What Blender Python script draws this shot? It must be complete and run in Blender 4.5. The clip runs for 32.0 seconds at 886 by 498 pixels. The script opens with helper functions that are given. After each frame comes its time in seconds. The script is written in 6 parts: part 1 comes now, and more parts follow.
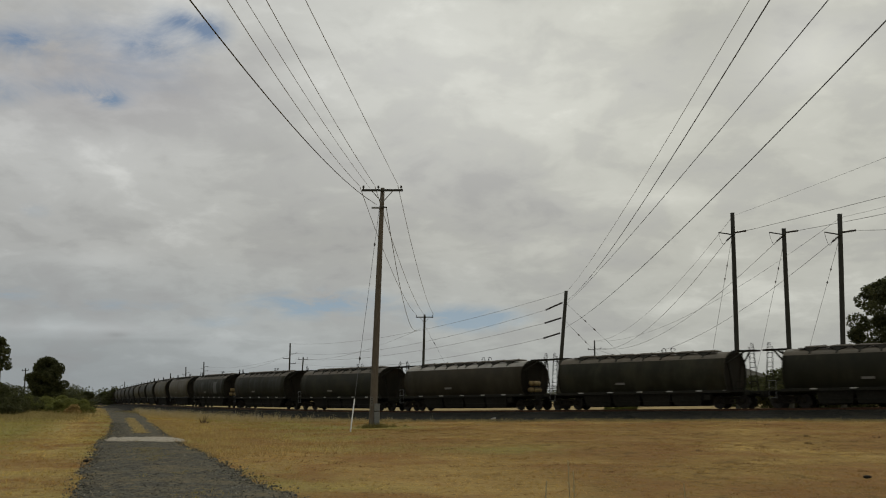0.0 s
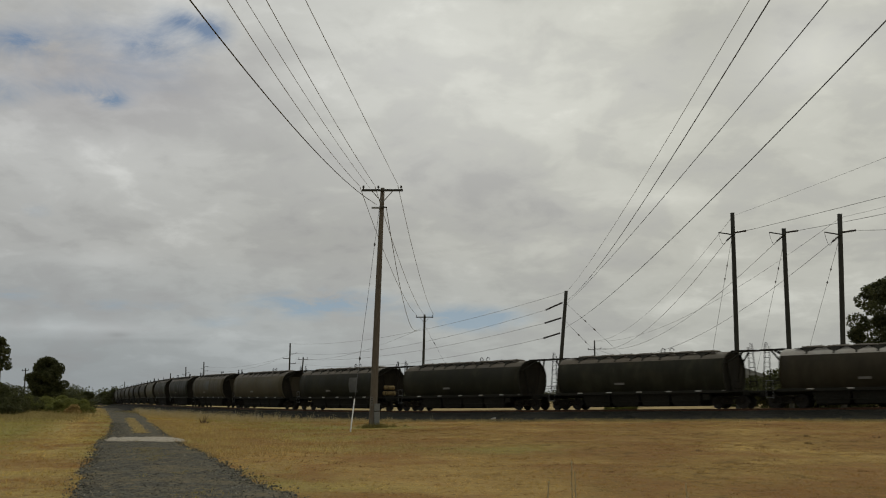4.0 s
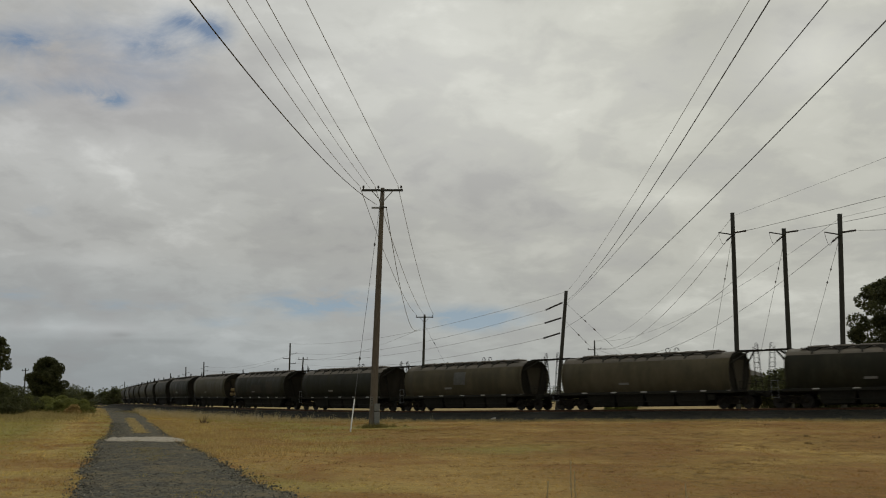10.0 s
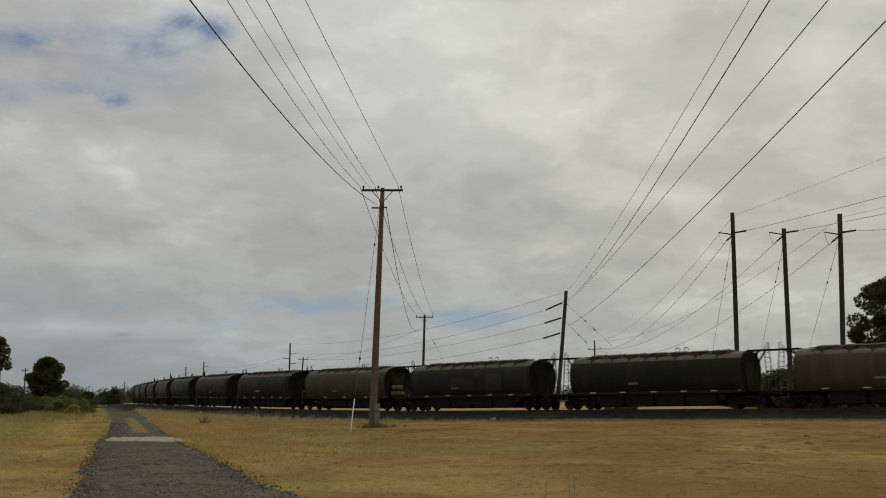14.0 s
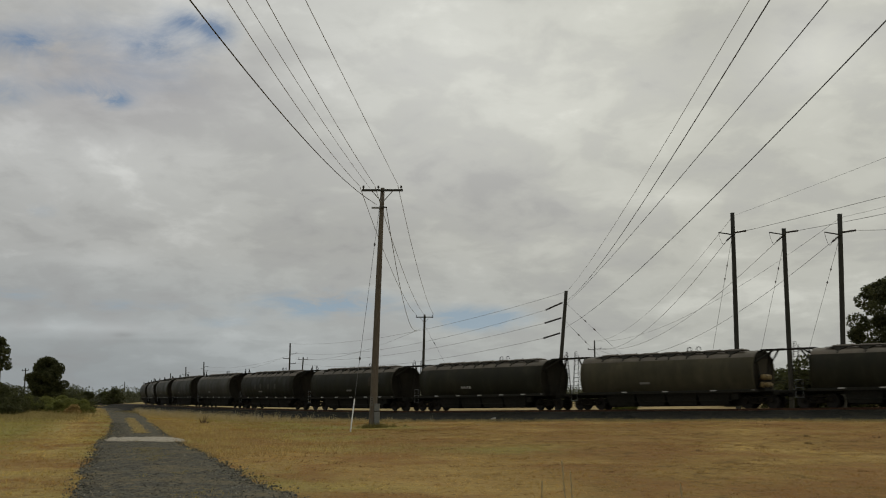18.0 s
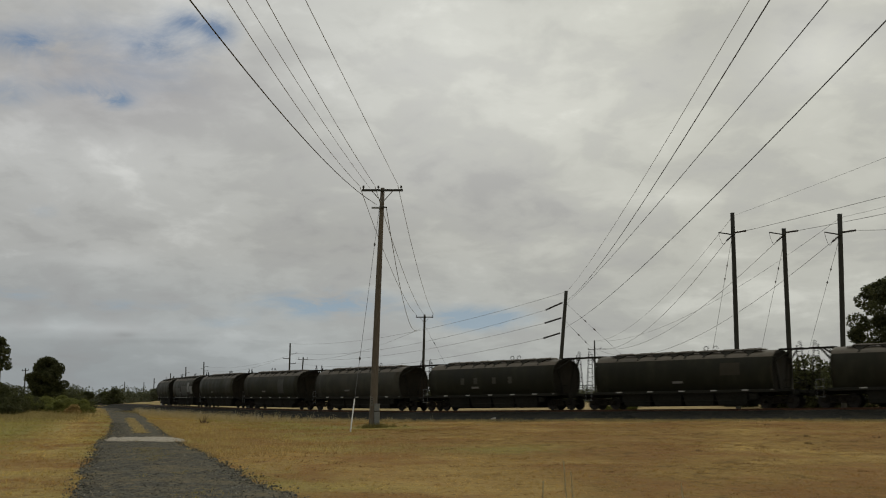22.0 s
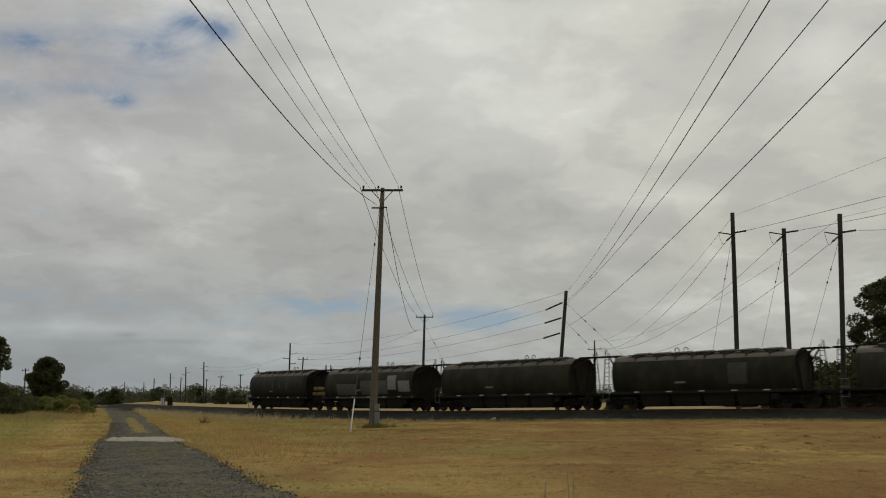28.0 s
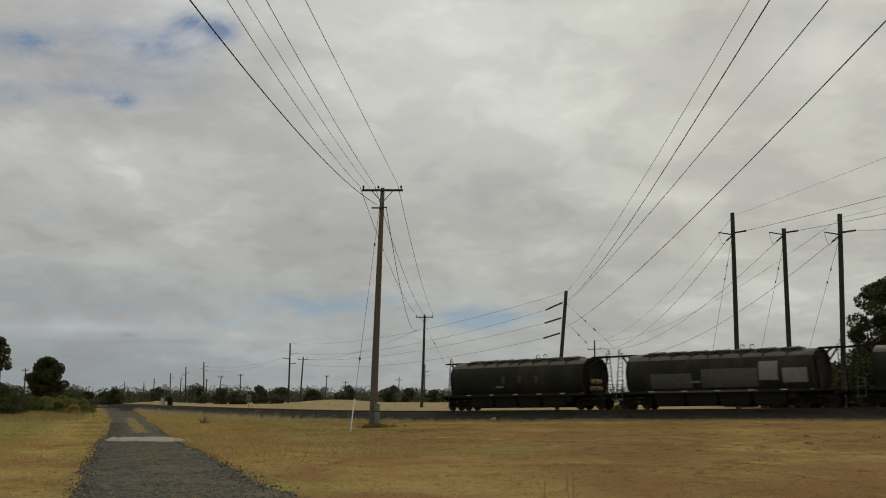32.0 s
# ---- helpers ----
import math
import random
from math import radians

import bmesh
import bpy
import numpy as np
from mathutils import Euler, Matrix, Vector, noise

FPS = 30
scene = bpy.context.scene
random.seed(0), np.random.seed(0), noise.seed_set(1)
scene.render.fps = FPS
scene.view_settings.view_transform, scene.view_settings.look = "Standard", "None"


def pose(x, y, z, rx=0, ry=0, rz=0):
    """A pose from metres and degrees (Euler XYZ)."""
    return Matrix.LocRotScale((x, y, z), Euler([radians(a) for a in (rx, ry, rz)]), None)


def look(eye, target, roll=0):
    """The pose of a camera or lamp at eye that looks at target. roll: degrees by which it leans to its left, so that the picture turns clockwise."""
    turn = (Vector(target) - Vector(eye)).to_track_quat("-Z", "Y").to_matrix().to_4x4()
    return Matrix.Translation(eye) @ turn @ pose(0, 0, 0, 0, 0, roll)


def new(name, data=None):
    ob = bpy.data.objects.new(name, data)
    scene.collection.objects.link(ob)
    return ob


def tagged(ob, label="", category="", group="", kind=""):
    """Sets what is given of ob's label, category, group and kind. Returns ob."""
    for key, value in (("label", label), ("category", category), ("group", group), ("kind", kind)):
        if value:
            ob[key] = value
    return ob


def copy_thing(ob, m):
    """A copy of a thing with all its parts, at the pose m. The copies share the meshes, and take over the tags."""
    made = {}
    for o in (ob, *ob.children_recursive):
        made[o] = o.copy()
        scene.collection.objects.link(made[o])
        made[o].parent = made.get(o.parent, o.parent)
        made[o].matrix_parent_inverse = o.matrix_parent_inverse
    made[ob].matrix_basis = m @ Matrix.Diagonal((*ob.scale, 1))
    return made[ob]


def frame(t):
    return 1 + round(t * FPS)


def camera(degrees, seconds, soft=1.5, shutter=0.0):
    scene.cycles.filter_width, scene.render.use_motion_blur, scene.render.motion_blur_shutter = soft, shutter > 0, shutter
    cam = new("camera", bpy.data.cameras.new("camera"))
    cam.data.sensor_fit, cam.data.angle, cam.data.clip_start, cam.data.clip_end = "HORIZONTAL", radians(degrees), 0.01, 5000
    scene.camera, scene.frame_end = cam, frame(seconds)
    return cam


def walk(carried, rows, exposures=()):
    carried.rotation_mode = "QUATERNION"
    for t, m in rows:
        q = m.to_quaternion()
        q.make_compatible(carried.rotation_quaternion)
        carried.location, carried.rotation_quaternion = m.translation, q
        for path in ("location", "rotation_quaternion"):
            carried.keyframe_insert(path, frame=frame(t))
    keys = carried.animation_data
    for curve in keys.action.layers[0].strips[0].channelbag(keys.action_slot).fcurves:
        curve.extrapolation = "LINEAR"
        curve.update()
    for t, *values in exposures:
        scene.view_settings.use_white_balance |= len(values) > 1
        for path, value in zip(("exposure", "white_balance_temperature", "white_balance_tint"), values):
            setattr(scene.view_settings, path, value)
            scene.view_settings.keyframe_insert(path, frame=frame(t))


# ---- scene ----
# ---- the camera: it stands still on the verge of the gravel track ----
cam = camera(43.8, 32.0, soft=1.05, shutter=0.5)
EYE = (0.0, 0.0, 1.5)
PITCH = 7.883
walk(cam, [(0, pose(*EYE, 90 + PITCH, 0, 0)), (32, pose(*EYE, 90 + PITCH, 0, 0))], exposures=((0, 0.0, 6750, 5), (32, 0.0, 6750, 5)))


# ---- world, sun ----
def node(nt, kind, x=None, **values):
    n = nt.nodes.new(kind)
    for key, value in values.items():
        if key in n.inputs.keys():
            n.inputs[key].default_value = value
    return n


def maths(nt, op, a, b=None, c=None, clamp=False):
    n = nt.nodes.new("ShaderNodeMath")
    n.operation, n.use_clamp = op, clamp
    for i, v in enumerate((a, b, c)):
        if v is None:
            continue
        if isinstance(v, (int, float)):
            n.inputs[i].default_value = v
        else:
            nt.links.new(v, n.inputs[i])
    return n.outputs[0]


def ramp(nt, fac, stops, smooth=False):
    n = nt.nodes.new("ShaderNodeValToRGB")
    n.color_ramp.interpolation = "EASE" if smooth else "LINEAR"
    els = n.color_ramp.elements
    while len(els) < len(stops):
        els.new(0.5)
    for e, (p, c) in zip(els, stops):
        e.position = p
        e.color = (c, c, c, 1) if isinstance(c, (int, float)) else (*c, 1)
    nt.links.new(fac, n.inputs[0])
    return n.outputs[0]


def mix(nt, fac, a, b, how="MIX"):
    n = nt.nodes.new("ShaderNodeMix")
    n.data_type, n.blend_type = "RGBA", how
    for i, v in ((0, fac), (6, a), (7, b)):
        if isinstance(v, (int, float)):
            n.inputs[i].default_value = v
        elif isinstance(v, tuple):
            n.inputs[i].default_value = (*v, 1)
        else:
            nt.links.new(v, n.inputs[i])
    return n.outputs[2]


def noise_tex(nt, vec, scale, detail=4.0, rough=0.5, dist=0.0):
    n = nt.nodes.new("ShaderNodeTexNoise")
    n.inputs["Scale"].default_value, n.inputs["Detail"].default_value = scale, detail
    n.inputs["Roughness"].default_value, n.inputs["Distortion"].default_value = rough, dist
    if vec is not None:
        nt.links.new(vec, n.inputs["Vector"])
    return n.outputs[0]


def scaled(nt, vec, sx, sy, sz, off=(0, 0, 0)):
    n = nt.nodes.new("ShaderNodeMapping")
    n.inputs["Scale"].default_value, n.inputs["Location"].default_value = (sx, sy, sz), off
    nt.links.new(vec, n.inputs["Vector"])
    return n.outputs[0]


SUN_EL, SUN_AZ = radians(52), radians(24)     # the sun stands ahead and to the right, behind cloud


def cloud_colour(nt, direction):
    """Broken stratocumulus: cloud cover and its grey, by the direction from the viewer."""
    nrm = nt.nodes.new("ShaderNodeVectorMath")
    nrm.operation = "NORMALIZE"
    nt.links.new(direction, nrm.inputs[0])
    sep = nt.nodes.new("ShaderNodeSeparateXYZ")
    nt.links.new(nrm.outputs[0], sep.inputs[0])
    x, y, z = sep.outputs
    up = maths(nt, "ADD", maths(nt, "MAXIMUM", z, 0.0), 0.29)
    px, py = maths(nt, "DIVIDE", x, up), maths(nt, "DIVIDE", y, up)
    com = nt.nodes.new("ShaderNodeCombineXYZ")
    nt.links.new(px, com.inputs[0]), nt.links.new(py, com.inputs[1])
    flat = com.outputs[0]
    # azimuth and elevation, in degrees
    az = maths(nt, "MULTIPLY", maths(nt, "ARCTAN2", x, y), 57.2958)
    el = maths(nt, "MULTIPLY", maths(nt, "ARCSINE", z), 57.2958)

    def spot(a, e, wa, we, power):
        da = maths(nt, "DIVIDE", maths(nt, "SUBTRACT", az, a), wa)
        de = maths(nt, "DIVIDE", maths(nt, "SUBTRACT", el, e), we)
        r = maths(nt, "ADD", maths(nt, "MULTIPLY", da, da), maths(nt, "MULTIPLY", de, de))
        return maths(nt, "MULTIPLY", maths(nt, "EXPONENT", maths(nt, "MULTIPLY", r, -1.0)), power)

    def total(values):
        t = values[0]
        for h in values[1:]:
            t = maths(nt, "ADD", t, h)
        return t
    big = noise_tex(nt, scaled(nt, flat, 0.8, 0.72, 1, (3.1, 0.4, 0)), 1.3, 3, 0.5, 0.3)
    mid = noise_tex(nt, scaled(nt, flat, 1.0, 0.88, 1, (0.7, 2.3, 0)), 3.2, 5, 0.55, 0.25)
    fine = noise_tex(nt, scaled(nt, flat, 0.95, 0.9, 1, (5.2, 1.1, 0)), 8.0, 6, 0.58, 0.3)
    v = total([maths(nt, "MULTIPLY", big, 0.30), maths(nt, "MULTIPLY", mid, 0.41), maths(nt, "MULTIPLY", fine, 0.29)])
    relief = ramp(nt, v, ((0.37, 0.82), (0.46, 0.94), (0.53, 1.06), (0.62, 1.30)), True)
    # brighter where the hidden sun is near, and where the deck is thin
    sun = nt.nodes.new("ShaderNodeVectorMath")
    sun.operation = "DOT_PRODUCT"
    nt.links.new(nrm.outputs[0], sun.inputs[0])
    sun.inputs[1].default_value = (math.sin(SUN_AZ) * math.cos(SUN_EL), math.cos(SUN_AZ) * math.cos(SUN_EL), math.sin(SUN_EL))
    glow = maths(nt, "MULTIPLY_ADD", maths(nt, "POWER", maths(nt, "MAXIMUM", sun.outputs["Value"], 0.0), 3.0), 0.42, 0.315)
    thin = total([spot(19.3, 16.8, 2.6, 1.7, 0.13), spot(10.5, 10.3, 4.5, 0.9, 0.05), spot(-17.0, 7.0, 2.0, 0.6, 0.06), spot(3.0, 15.0, 8.0, 4.0, 0.07),
                  spot(-18.0, 3.6, 6.0, 0.45, 0.06), spot(-20.0, 11.5, 7.0, 1.3, 0.05), spot(6.0, 8.0, 4.0, 0.8, 0.035), spot(14, 19, 3.0, 1.6, -0.05), spot(-6.0, 8.5, 5.0, 1.2, -0.02), spot(-2.0, 18.0, 6.0, 3.0, 0.09), spot(-16, 14, 10, 6, 0.022), spot(-16, 1.2, 12, 2.0, -0.035), spot(-16.5, 16.8, 6.5, 2.6, -0.075), spot(-2.5, 12.2, 5, 2.2, 0.035), spot(-21, 13, 3, 1.6, -0.03), spot(-9.1, 12.9, 1.6, 0.5, -0.025), spot(-17, 12.3, 6, 1.0, 0.02), spot(8, 16, 6, 4, 0.035)])
    calm = maths(nt, "MULTIPLY", ramp(nt, maths(nt, "DIVIDE", el, 10.0), ((0.0, 0.75), (0.75, 0.0))), ramp(nt, maths(nt, "MULTIPLY_ADD", az, 0.02, 0.5), ((0.15, 1.0), (0.65, 0.15))))
    relief = mix(nt, calm, relief, (1.0, 1.0, 1.0))
    # the flat base of the low bank, with a small dark scud before it
    base = maths(nt, "ADD", maths(nt, "MULTIPLY", maths(nt, "SUBTRACT", mid, 0.5), 1.3), maths(nt, "MULTIPLY_ADD", az, 0.012, 3.35))
    under = maths(nt, "MULTIPLY", maths(nt, "SUBTRACT", base, el), 6.0, None, True)
    bank = maths(nt, "MULTIPLY", under, spot(-17.5, 2.2, 9.0, 1.8, -0.018))
    thin = total([thin, bank, spot(-16.2, 3.3, 0.55, 0.13, -0.06), spot(-14.2, 3.0, 2.2, 0.12, -0.03), spot(-18.5, 3.62, 3.5, 0.18, 0.035), spot(11.8, 10.25, 2.2, 0.28, 0.06)])
    light = maths(nt, "MULTIPLY", maths(nt, "ADD", glow, thin), relief)
    tint = mix(nt, ramp(nt, maths(nt, "MULTIPLY_ADD", az, 0.02, 0.5), ((0.1, 0.0), (0.75, 1.0))), (0.985, 0.992, 1.02), (1.016, 1.01, 0.962))
    tint = mix(nt, maths(nt, "MULTIPLY", ramp(nt, maths(nt, "DIVIDE", el, 10.0), ((0.0, 0.75), (0.8, 0.0))), ramp(nt, maths(nt, "MULTIPLY_ADD", az, 0.02, 0.5), ((0.3, 1.0), (0.75, 0.2)))), tint, (0.93, 0.99, 1.05))
    tint = mix(nt, calm, tint, (0.90, 0.985, 1.09))
    com2 = nt.nodes.new("ShaderNodeCombineXYZ")
    for i in range(3):
        nt.links.new(light, com2.inputs[i])
    tint = mix(nt, ramp(nt, v, ((0.38, 0.5), (0.5, 0.0))), tint, (0.985, 0.97, 1.03))
    tint = mix(nt, spot(-17.5, 16.0, 7.0, 2.6, 0.8), tint, (0.985, 0.965, 1.045))
    grey = mix(nt, 1.0, com2.outputs[0], tint, "MULTIPLY")
    # holes with blue sky: torn ones high up, a long low one near the horizon
    holes = total([spot(-17.1, 14.9, 0.8, 0.42, 1.15), spot(-18.7, 15.3, 1.6, 0.4, 0.5), spot(-21.6, 17.3, 1.9, 0.6, 0.75), spot(-22.2, 14.7, 1.4, 0.7, 0.55), spot(-13.3, 19.0, 1.6, 0.6, 0.62),
                   spot(-14.6, 17.7, 1.9, 0.6, 0.42), spot(-12.0, 18.6, 0.9, 0.7, 0.5), spot(-17, 17.2, 6, 2.6, 0.34), spot(-6.0, 5.0, 3.3, 0.66, 1.4), spot(1.6, 4.25, 2.6, 0.58, 1.4),
                   spot(-21.8, 5.2, 1.8, 0.42, 0.62), spot(-16.2, 4.75, 3.6, 0.33, 0.48), spot(-11.4, 4.0, 1.6, 0.3, 0.42), spot(-20.3, 9.3, 1.0, 0.45, 0.3)])
    wisp = noise_tex(nt, scaled(nt, flat, 1.0, 1.0, 1, (1.1, 3.2, 0)), 9.5, 9, 0.66, 0.5)
    torn = maths(nt, "MULTIPLY_ADD", maths(nt, "SUBTRACT", maths(nt, "MULTIPLY_ADD", wisp, 0.65, maths(nt, "MULTIPLY", mid, 0.35)), 0.5), 5.6, 0.78)
    clear = ramp(nt, maths(nt, "MULTIPLY", holes, torn), ((0.10, 0.0), (0.38, 0.30), (0.95, 0.95)), False)
    return grey, clear, el


world = bpy.data.worlds.new("world")
scene.world = world
world.use_nodes = True
nt = world.node_tree
nt.nodes.clear()
sky = nt.nodes.new("ShaderNodeTexSky")
sky.sky_type, sky.sun_disc = "NISHITA", False
sky.sun_elevation, sky.sun_rotation = SUN_EL, SUN_AZ
geo = nt.nodes.new("ShaderNodeTexCoord")
grey, clear, _ = cloud_colour(nt, geo.outputs["Generated"])
bg_sky, bg_cloud = nt.nodes.new("ShaderNodeBackground"), nt.nodes.new("ShaderNodeBackground")
nt.links.new(sky.outputs[0], bg_sky.inputs["Color"])
bg_sky.inputs["Strength"].default_value = 0.08
nt.links.new(grey, bg_cloud.inputs["Color"])
bg_cloud.inputs["Strength"].default_value = 1.0
ms = nt.nodes.new("ShaderNodeMixShader")
nt.links.new(clear, ms.inputs[0]), nt.links.new(bg_cloud.outputs[0], ms.inputs[1]), nt.links.new(bg_sky.outputs[0], ms.inputs[2])
out = nt.nodes.new("ShaderNodeOutputWorld")
nt.links.new(ms.outputs[0], out.inputs[0])

sun_data = bpy.data.lights.new("sun", "SUN")
sun_data.energy, sun_data.angle, sun_data.color = 0.5, radians(14), (1.0, 0.96, 0.88)
sun = new("sun", sun_data)
sun.matrix_world = look((0, 0, 60), (-60 * math.sin(SUN_AZ) * math.cos(SUN_EL), -60 * math.cos(SUN_AZ) * math.cos(SUN_EL), 60 - 60 * math.sin(SUN_EL)))


# ---- materials ----
def material(name, rough=0.8, metal=0.0, spec=0.3):
    m = bpy.data.materials.new(name)
    m.use_nodes = True
    b = m.node_tree.nodes["Principled BSDF"]
    b.inputs["Roughness"].default_value, b.inputs["Metallic"].default_value = rough, metal
    b.inputs["Specular IOR Level"].default_value = spec
    return m, m.node_tree, b


def coords(nt, which="Object"):
    return nt.nodes.new("ShaderNodeTexCoord").outputs[which]


def world_pos(nt):
    return nt.nodes.new("ShaderNodeNewGeometry").outputs["Position"]


def bump(nt, b, height, strength, dist):
    n = nt.nodes.new("ShaderNodeBump")
    n.inputs["Strength"].default_value, n.inputs["Distance"].default_value = strength, dist
    nt.links.new(height, n.inputs["Height"])
    nt.links.new(n.outputs[0], b.inputs["Normal"])


def speckled(name, dark, light, scale, rough=0.85, big=0.3, metal=0.0, relief=0.3, dist=0.01, spec=0.25, stretch=(1, 1, 1), rnd=0.0):
    """Two colours, mottled at two scales, with a fine relief."""
    m, nt, b = material(name, rough, metal, spec)
    p = scaled(nt, coords(nt), *stretch)
    fine = noise_tex(nt, p, scale, 5, 0.6)
    wide = noise_tex(nt, p, scale * 0.08, 3, 0.5)
    f = maths(nt, "ADD", maths(nt, "MULTIPLY", fine, 1 - big), maths(nt, "MULTIPLY", wide, big))
    if rnd:
        info = nt.nodes.new("ShaderNodeObjectInfo").outputs["Random"]
        f = maths(nt, "ADD", f, maths(nt, "MULTIPLY", maths(nt, "SUBTRACT", info, 0.5), rnd))
    nt.links.new(ramp(nt, f, ((0.32, dark), (0.68, light))), b.inputs["Base Color"])
    if relief:
        bump(nt, b, fine, relief, dist)
    return m


def wagon_paint(name, base, rust, dust, rnd=0.5, spec=0.16):
    """Old wagon paint: soot, vertical run marks, rust and a dusting."""
    m, nt, b = material(name, 0.55, 0.0, spec)
    p = coords(nt)
    info = nt.nodes.new("ShaderNodeObjectInfo").outputs["Random"]
    off = nt.nodes.new("ShaderNodeVectorMath")
    off.operation = "ADD"
    nt.links.new(p, off.inputs[0])
    com = nt.nodes.new("ShaderNodeCombineXYZ")
    nt.links.new(maths(nt, "MULTIPLY", info, 87.0), com.inputs[0])
    nt.links.new(com.outputs[0], off.inputs[1])
    q = off.outputs[0]
    runs = noise_tex(nt, scaled(nt, q, 1.5, 1.5, 0.45), 1.0, 6, 0.6)
    patch = noise_tex(nt, scaled(nt, q, 0.35, 0.35, 0.5), 1.0, 4, 0.55)
    grain = noise_tex(nt, q, 16.0, 5, 0.7)
    tone = maths(nt, "ADD", maths(nt, "MULTIPLY", runs, 0.55), maths(nt, "MULTIPLY", patch, 0.45))
    tone = maths(nt, "ADD", tone, maths(nt, "MULTIPLY", maths(nt, "SUBTRACT", info, 0.5), 0.10))
    c = ramp(nt, tone, ((0.36, tuple(v * 0.72 for v in base)), (0.50, base), (0.68, dust)))
    rusty = ramp(nt, maths(nt, "ADD", maths(nt, "MULTIPLY", patch, 0.6), maths(nt, "MULTIPLY", grain, 0.4)), ((0.5, 0.0), (0.62, 0.8)))
    c = mix(nt, maths(nt, "MULTIPLY", rusty, maths(nt, "MULTIPLY_ADD", info, rnd, 0.15)), c, rust)
    nt.links.new(c, b.inputs["Base Color"])
    nt.links.new(ramp(nt, runs, ((0.35, 0.45), (0.65, 0.70))), b.inputs["Roughness"])
    bump(nt, b, grain, 0.15, 0.01)
    return m


M = {}
M["tank"] = wagon_paint("tank_paint", (0.028, 0.028, 0.018), (0.048, 0.036, 0.018), (0.057, 0.056, 0.037))
M["tank_grey"] = wagon_paint("grey_tank_paint", (0.046, 0.045, 0.034), (0.058, 0.046, 0.029), (0.084, 0.082, 0.064))
# end paints: dimmer tank colours, with the shade between wagons painted in
M["end"] = wagon_paint("shaded_end_paint", (0.028, 0.025, 0.019), (0.048, 0.033, 0.020), (0.044, 0.040, 0.031), 0.5, 0.06)
M["end_brown"] = wagon_paint("shaded_brown_end_paint", (0.062, 0.054, 0.038), (0.062, 0.045, 0.027), (0.098, 0.086, 0.063), 0.5, 0.06)
M["tank_olive"] = wagon_paint("olive_tank_paint", (0.088, 0.080, 0.050), (0.098, 0.072, 0.038), (0.135, 0.122, 0.080))
M["tank_brown"] = wagon_paint("brown_tank_paint", (0.098, 0.085, 0.052), (0.100, 0.079, 0.044), (0.142, 0.123, 0.080))
# roof tones lifted above the sides' to paint in the sky light they catch
M["roof"] = wagon_paint("roof_paint", (0.100, 0.086, 0.065), (0.092, 0.064, 0.041), (0.158, 0.140, 0.110))
M["roof_pale"] = wagon_paint("skylit_pale_roof_paint", (0.30, 0.285, 0.255), (0.20, 0.150, 0.105), (0.42, 0.41, 0.38), 0.3)
M["tank_dust"] = wagon_paint("dusty_tank_paint", (0.044, 0.038, 0.024), (0.050, 0.038, 0.022), (0.070, 0.061, 0.042))
M["hatch"] = speckled("hatch_dust", (0.10, 0.085, 0.066), (0.26, 0.235, 0.20), 5.0, 0.8, 0.4, relief=0.2)
M["under"] = speckled("underframe_soot", (0.021, 0.0205, 0.0165), (0.041, 0.039, 0.032), 6.0, 0.9, 0.4, spec=0.1)
M["bogie"] = speckled("bogie_grime", (0.018, 0.0165, 0.013), (0.042, 0.035, 0.026), 9.0, 0.9, 0.3, spec=0.1)
M["wheel"] = speckled("wheel_steel", (0.022, 0.020, 0.018), (0.048, 0.042, 0.036), 14.0, 0.6, 0.3, metal=0.2)
M["reflector"] = speckled("reflector_white", (0.40, 0.39, 0.36), (0.66, 0.65, 0.61), 20.0, 0.45, 0.3, relief=0)
M["plate"] = speckled("plate_paint", (0.13, 0.122, 0.11), (0.22, 0.21, 0.19), 14.0, 0.6, 0.3, relief=0)
M["letter"] = speckled("faded_mark", (0.050, 0.047, 0.038), (0.090, 0.085, 0.070), 9.0, 0.7, 0.3, relief=0)
M["patch_light"] = speckled("pale_patch_paint", (0.19, 0.19, 0.175), (0.31, 0.31, 0.29), 3.0, 0.7, 0.4, relief=0.1)
M["patch"] = speckled("patch_paint", (0.088, 0.088, 0.080), (0.150, 0.150, 0.138), 3.0, 0.7, 0.4, relief=0.1)
M["patch_dim"] = speckled("dull_patch_paint", (0.058, 0.058, 0.050), (0.090, 0.090, 0.080), 3.0, 0.75, 0.4, relief=0.1)
M["patch_brown"] = speckled("brown_patch_paint", (0.038, 0.034, 0.023), (0.056, 0.048, 0.034), 3.0, 0.75, 0.4, relief=0.1)
M["yellow"] = speckled("yellow_paint", (0.14, 0.085, 0.036), (0.44, 0.33, 0.15), 4.0, 0.6, 0.4)
M["ladder"] = speckled("ladder_steel", (0.014, 0.013, 0.011), (0.036, 0.032, 0.027), 9.0, 0.8, 0.3, spec=0.08)
M["rail"] = speckled("rail_steel", (0.070, 0.034, 0.018), (0.15, 0.080, 0.046), 6.0, 0.6, 0.3, metal=0.3)
M["sleeper"] = speckled("sleeper_timber", (0.05, 0.043, 0.036), (0.13, 0.11, 0.09), 7.0, 0.9, 0.3, stretch=(1, 6, 1))
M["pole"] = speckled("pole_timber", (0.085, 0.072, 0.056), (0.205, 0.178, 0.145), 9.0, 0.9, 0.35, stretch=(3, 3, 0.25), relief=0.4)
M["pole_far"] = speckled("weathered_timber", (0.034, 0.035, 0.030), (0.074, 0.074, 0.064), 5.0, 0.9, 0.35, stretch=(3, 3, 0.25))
M["ceramic"] = speckled("insulator_glaze", (0.03, 0.026, 0.024), (0.07, 0.06, 0.055), 10.0, 0.3, 0.3, relief=0)
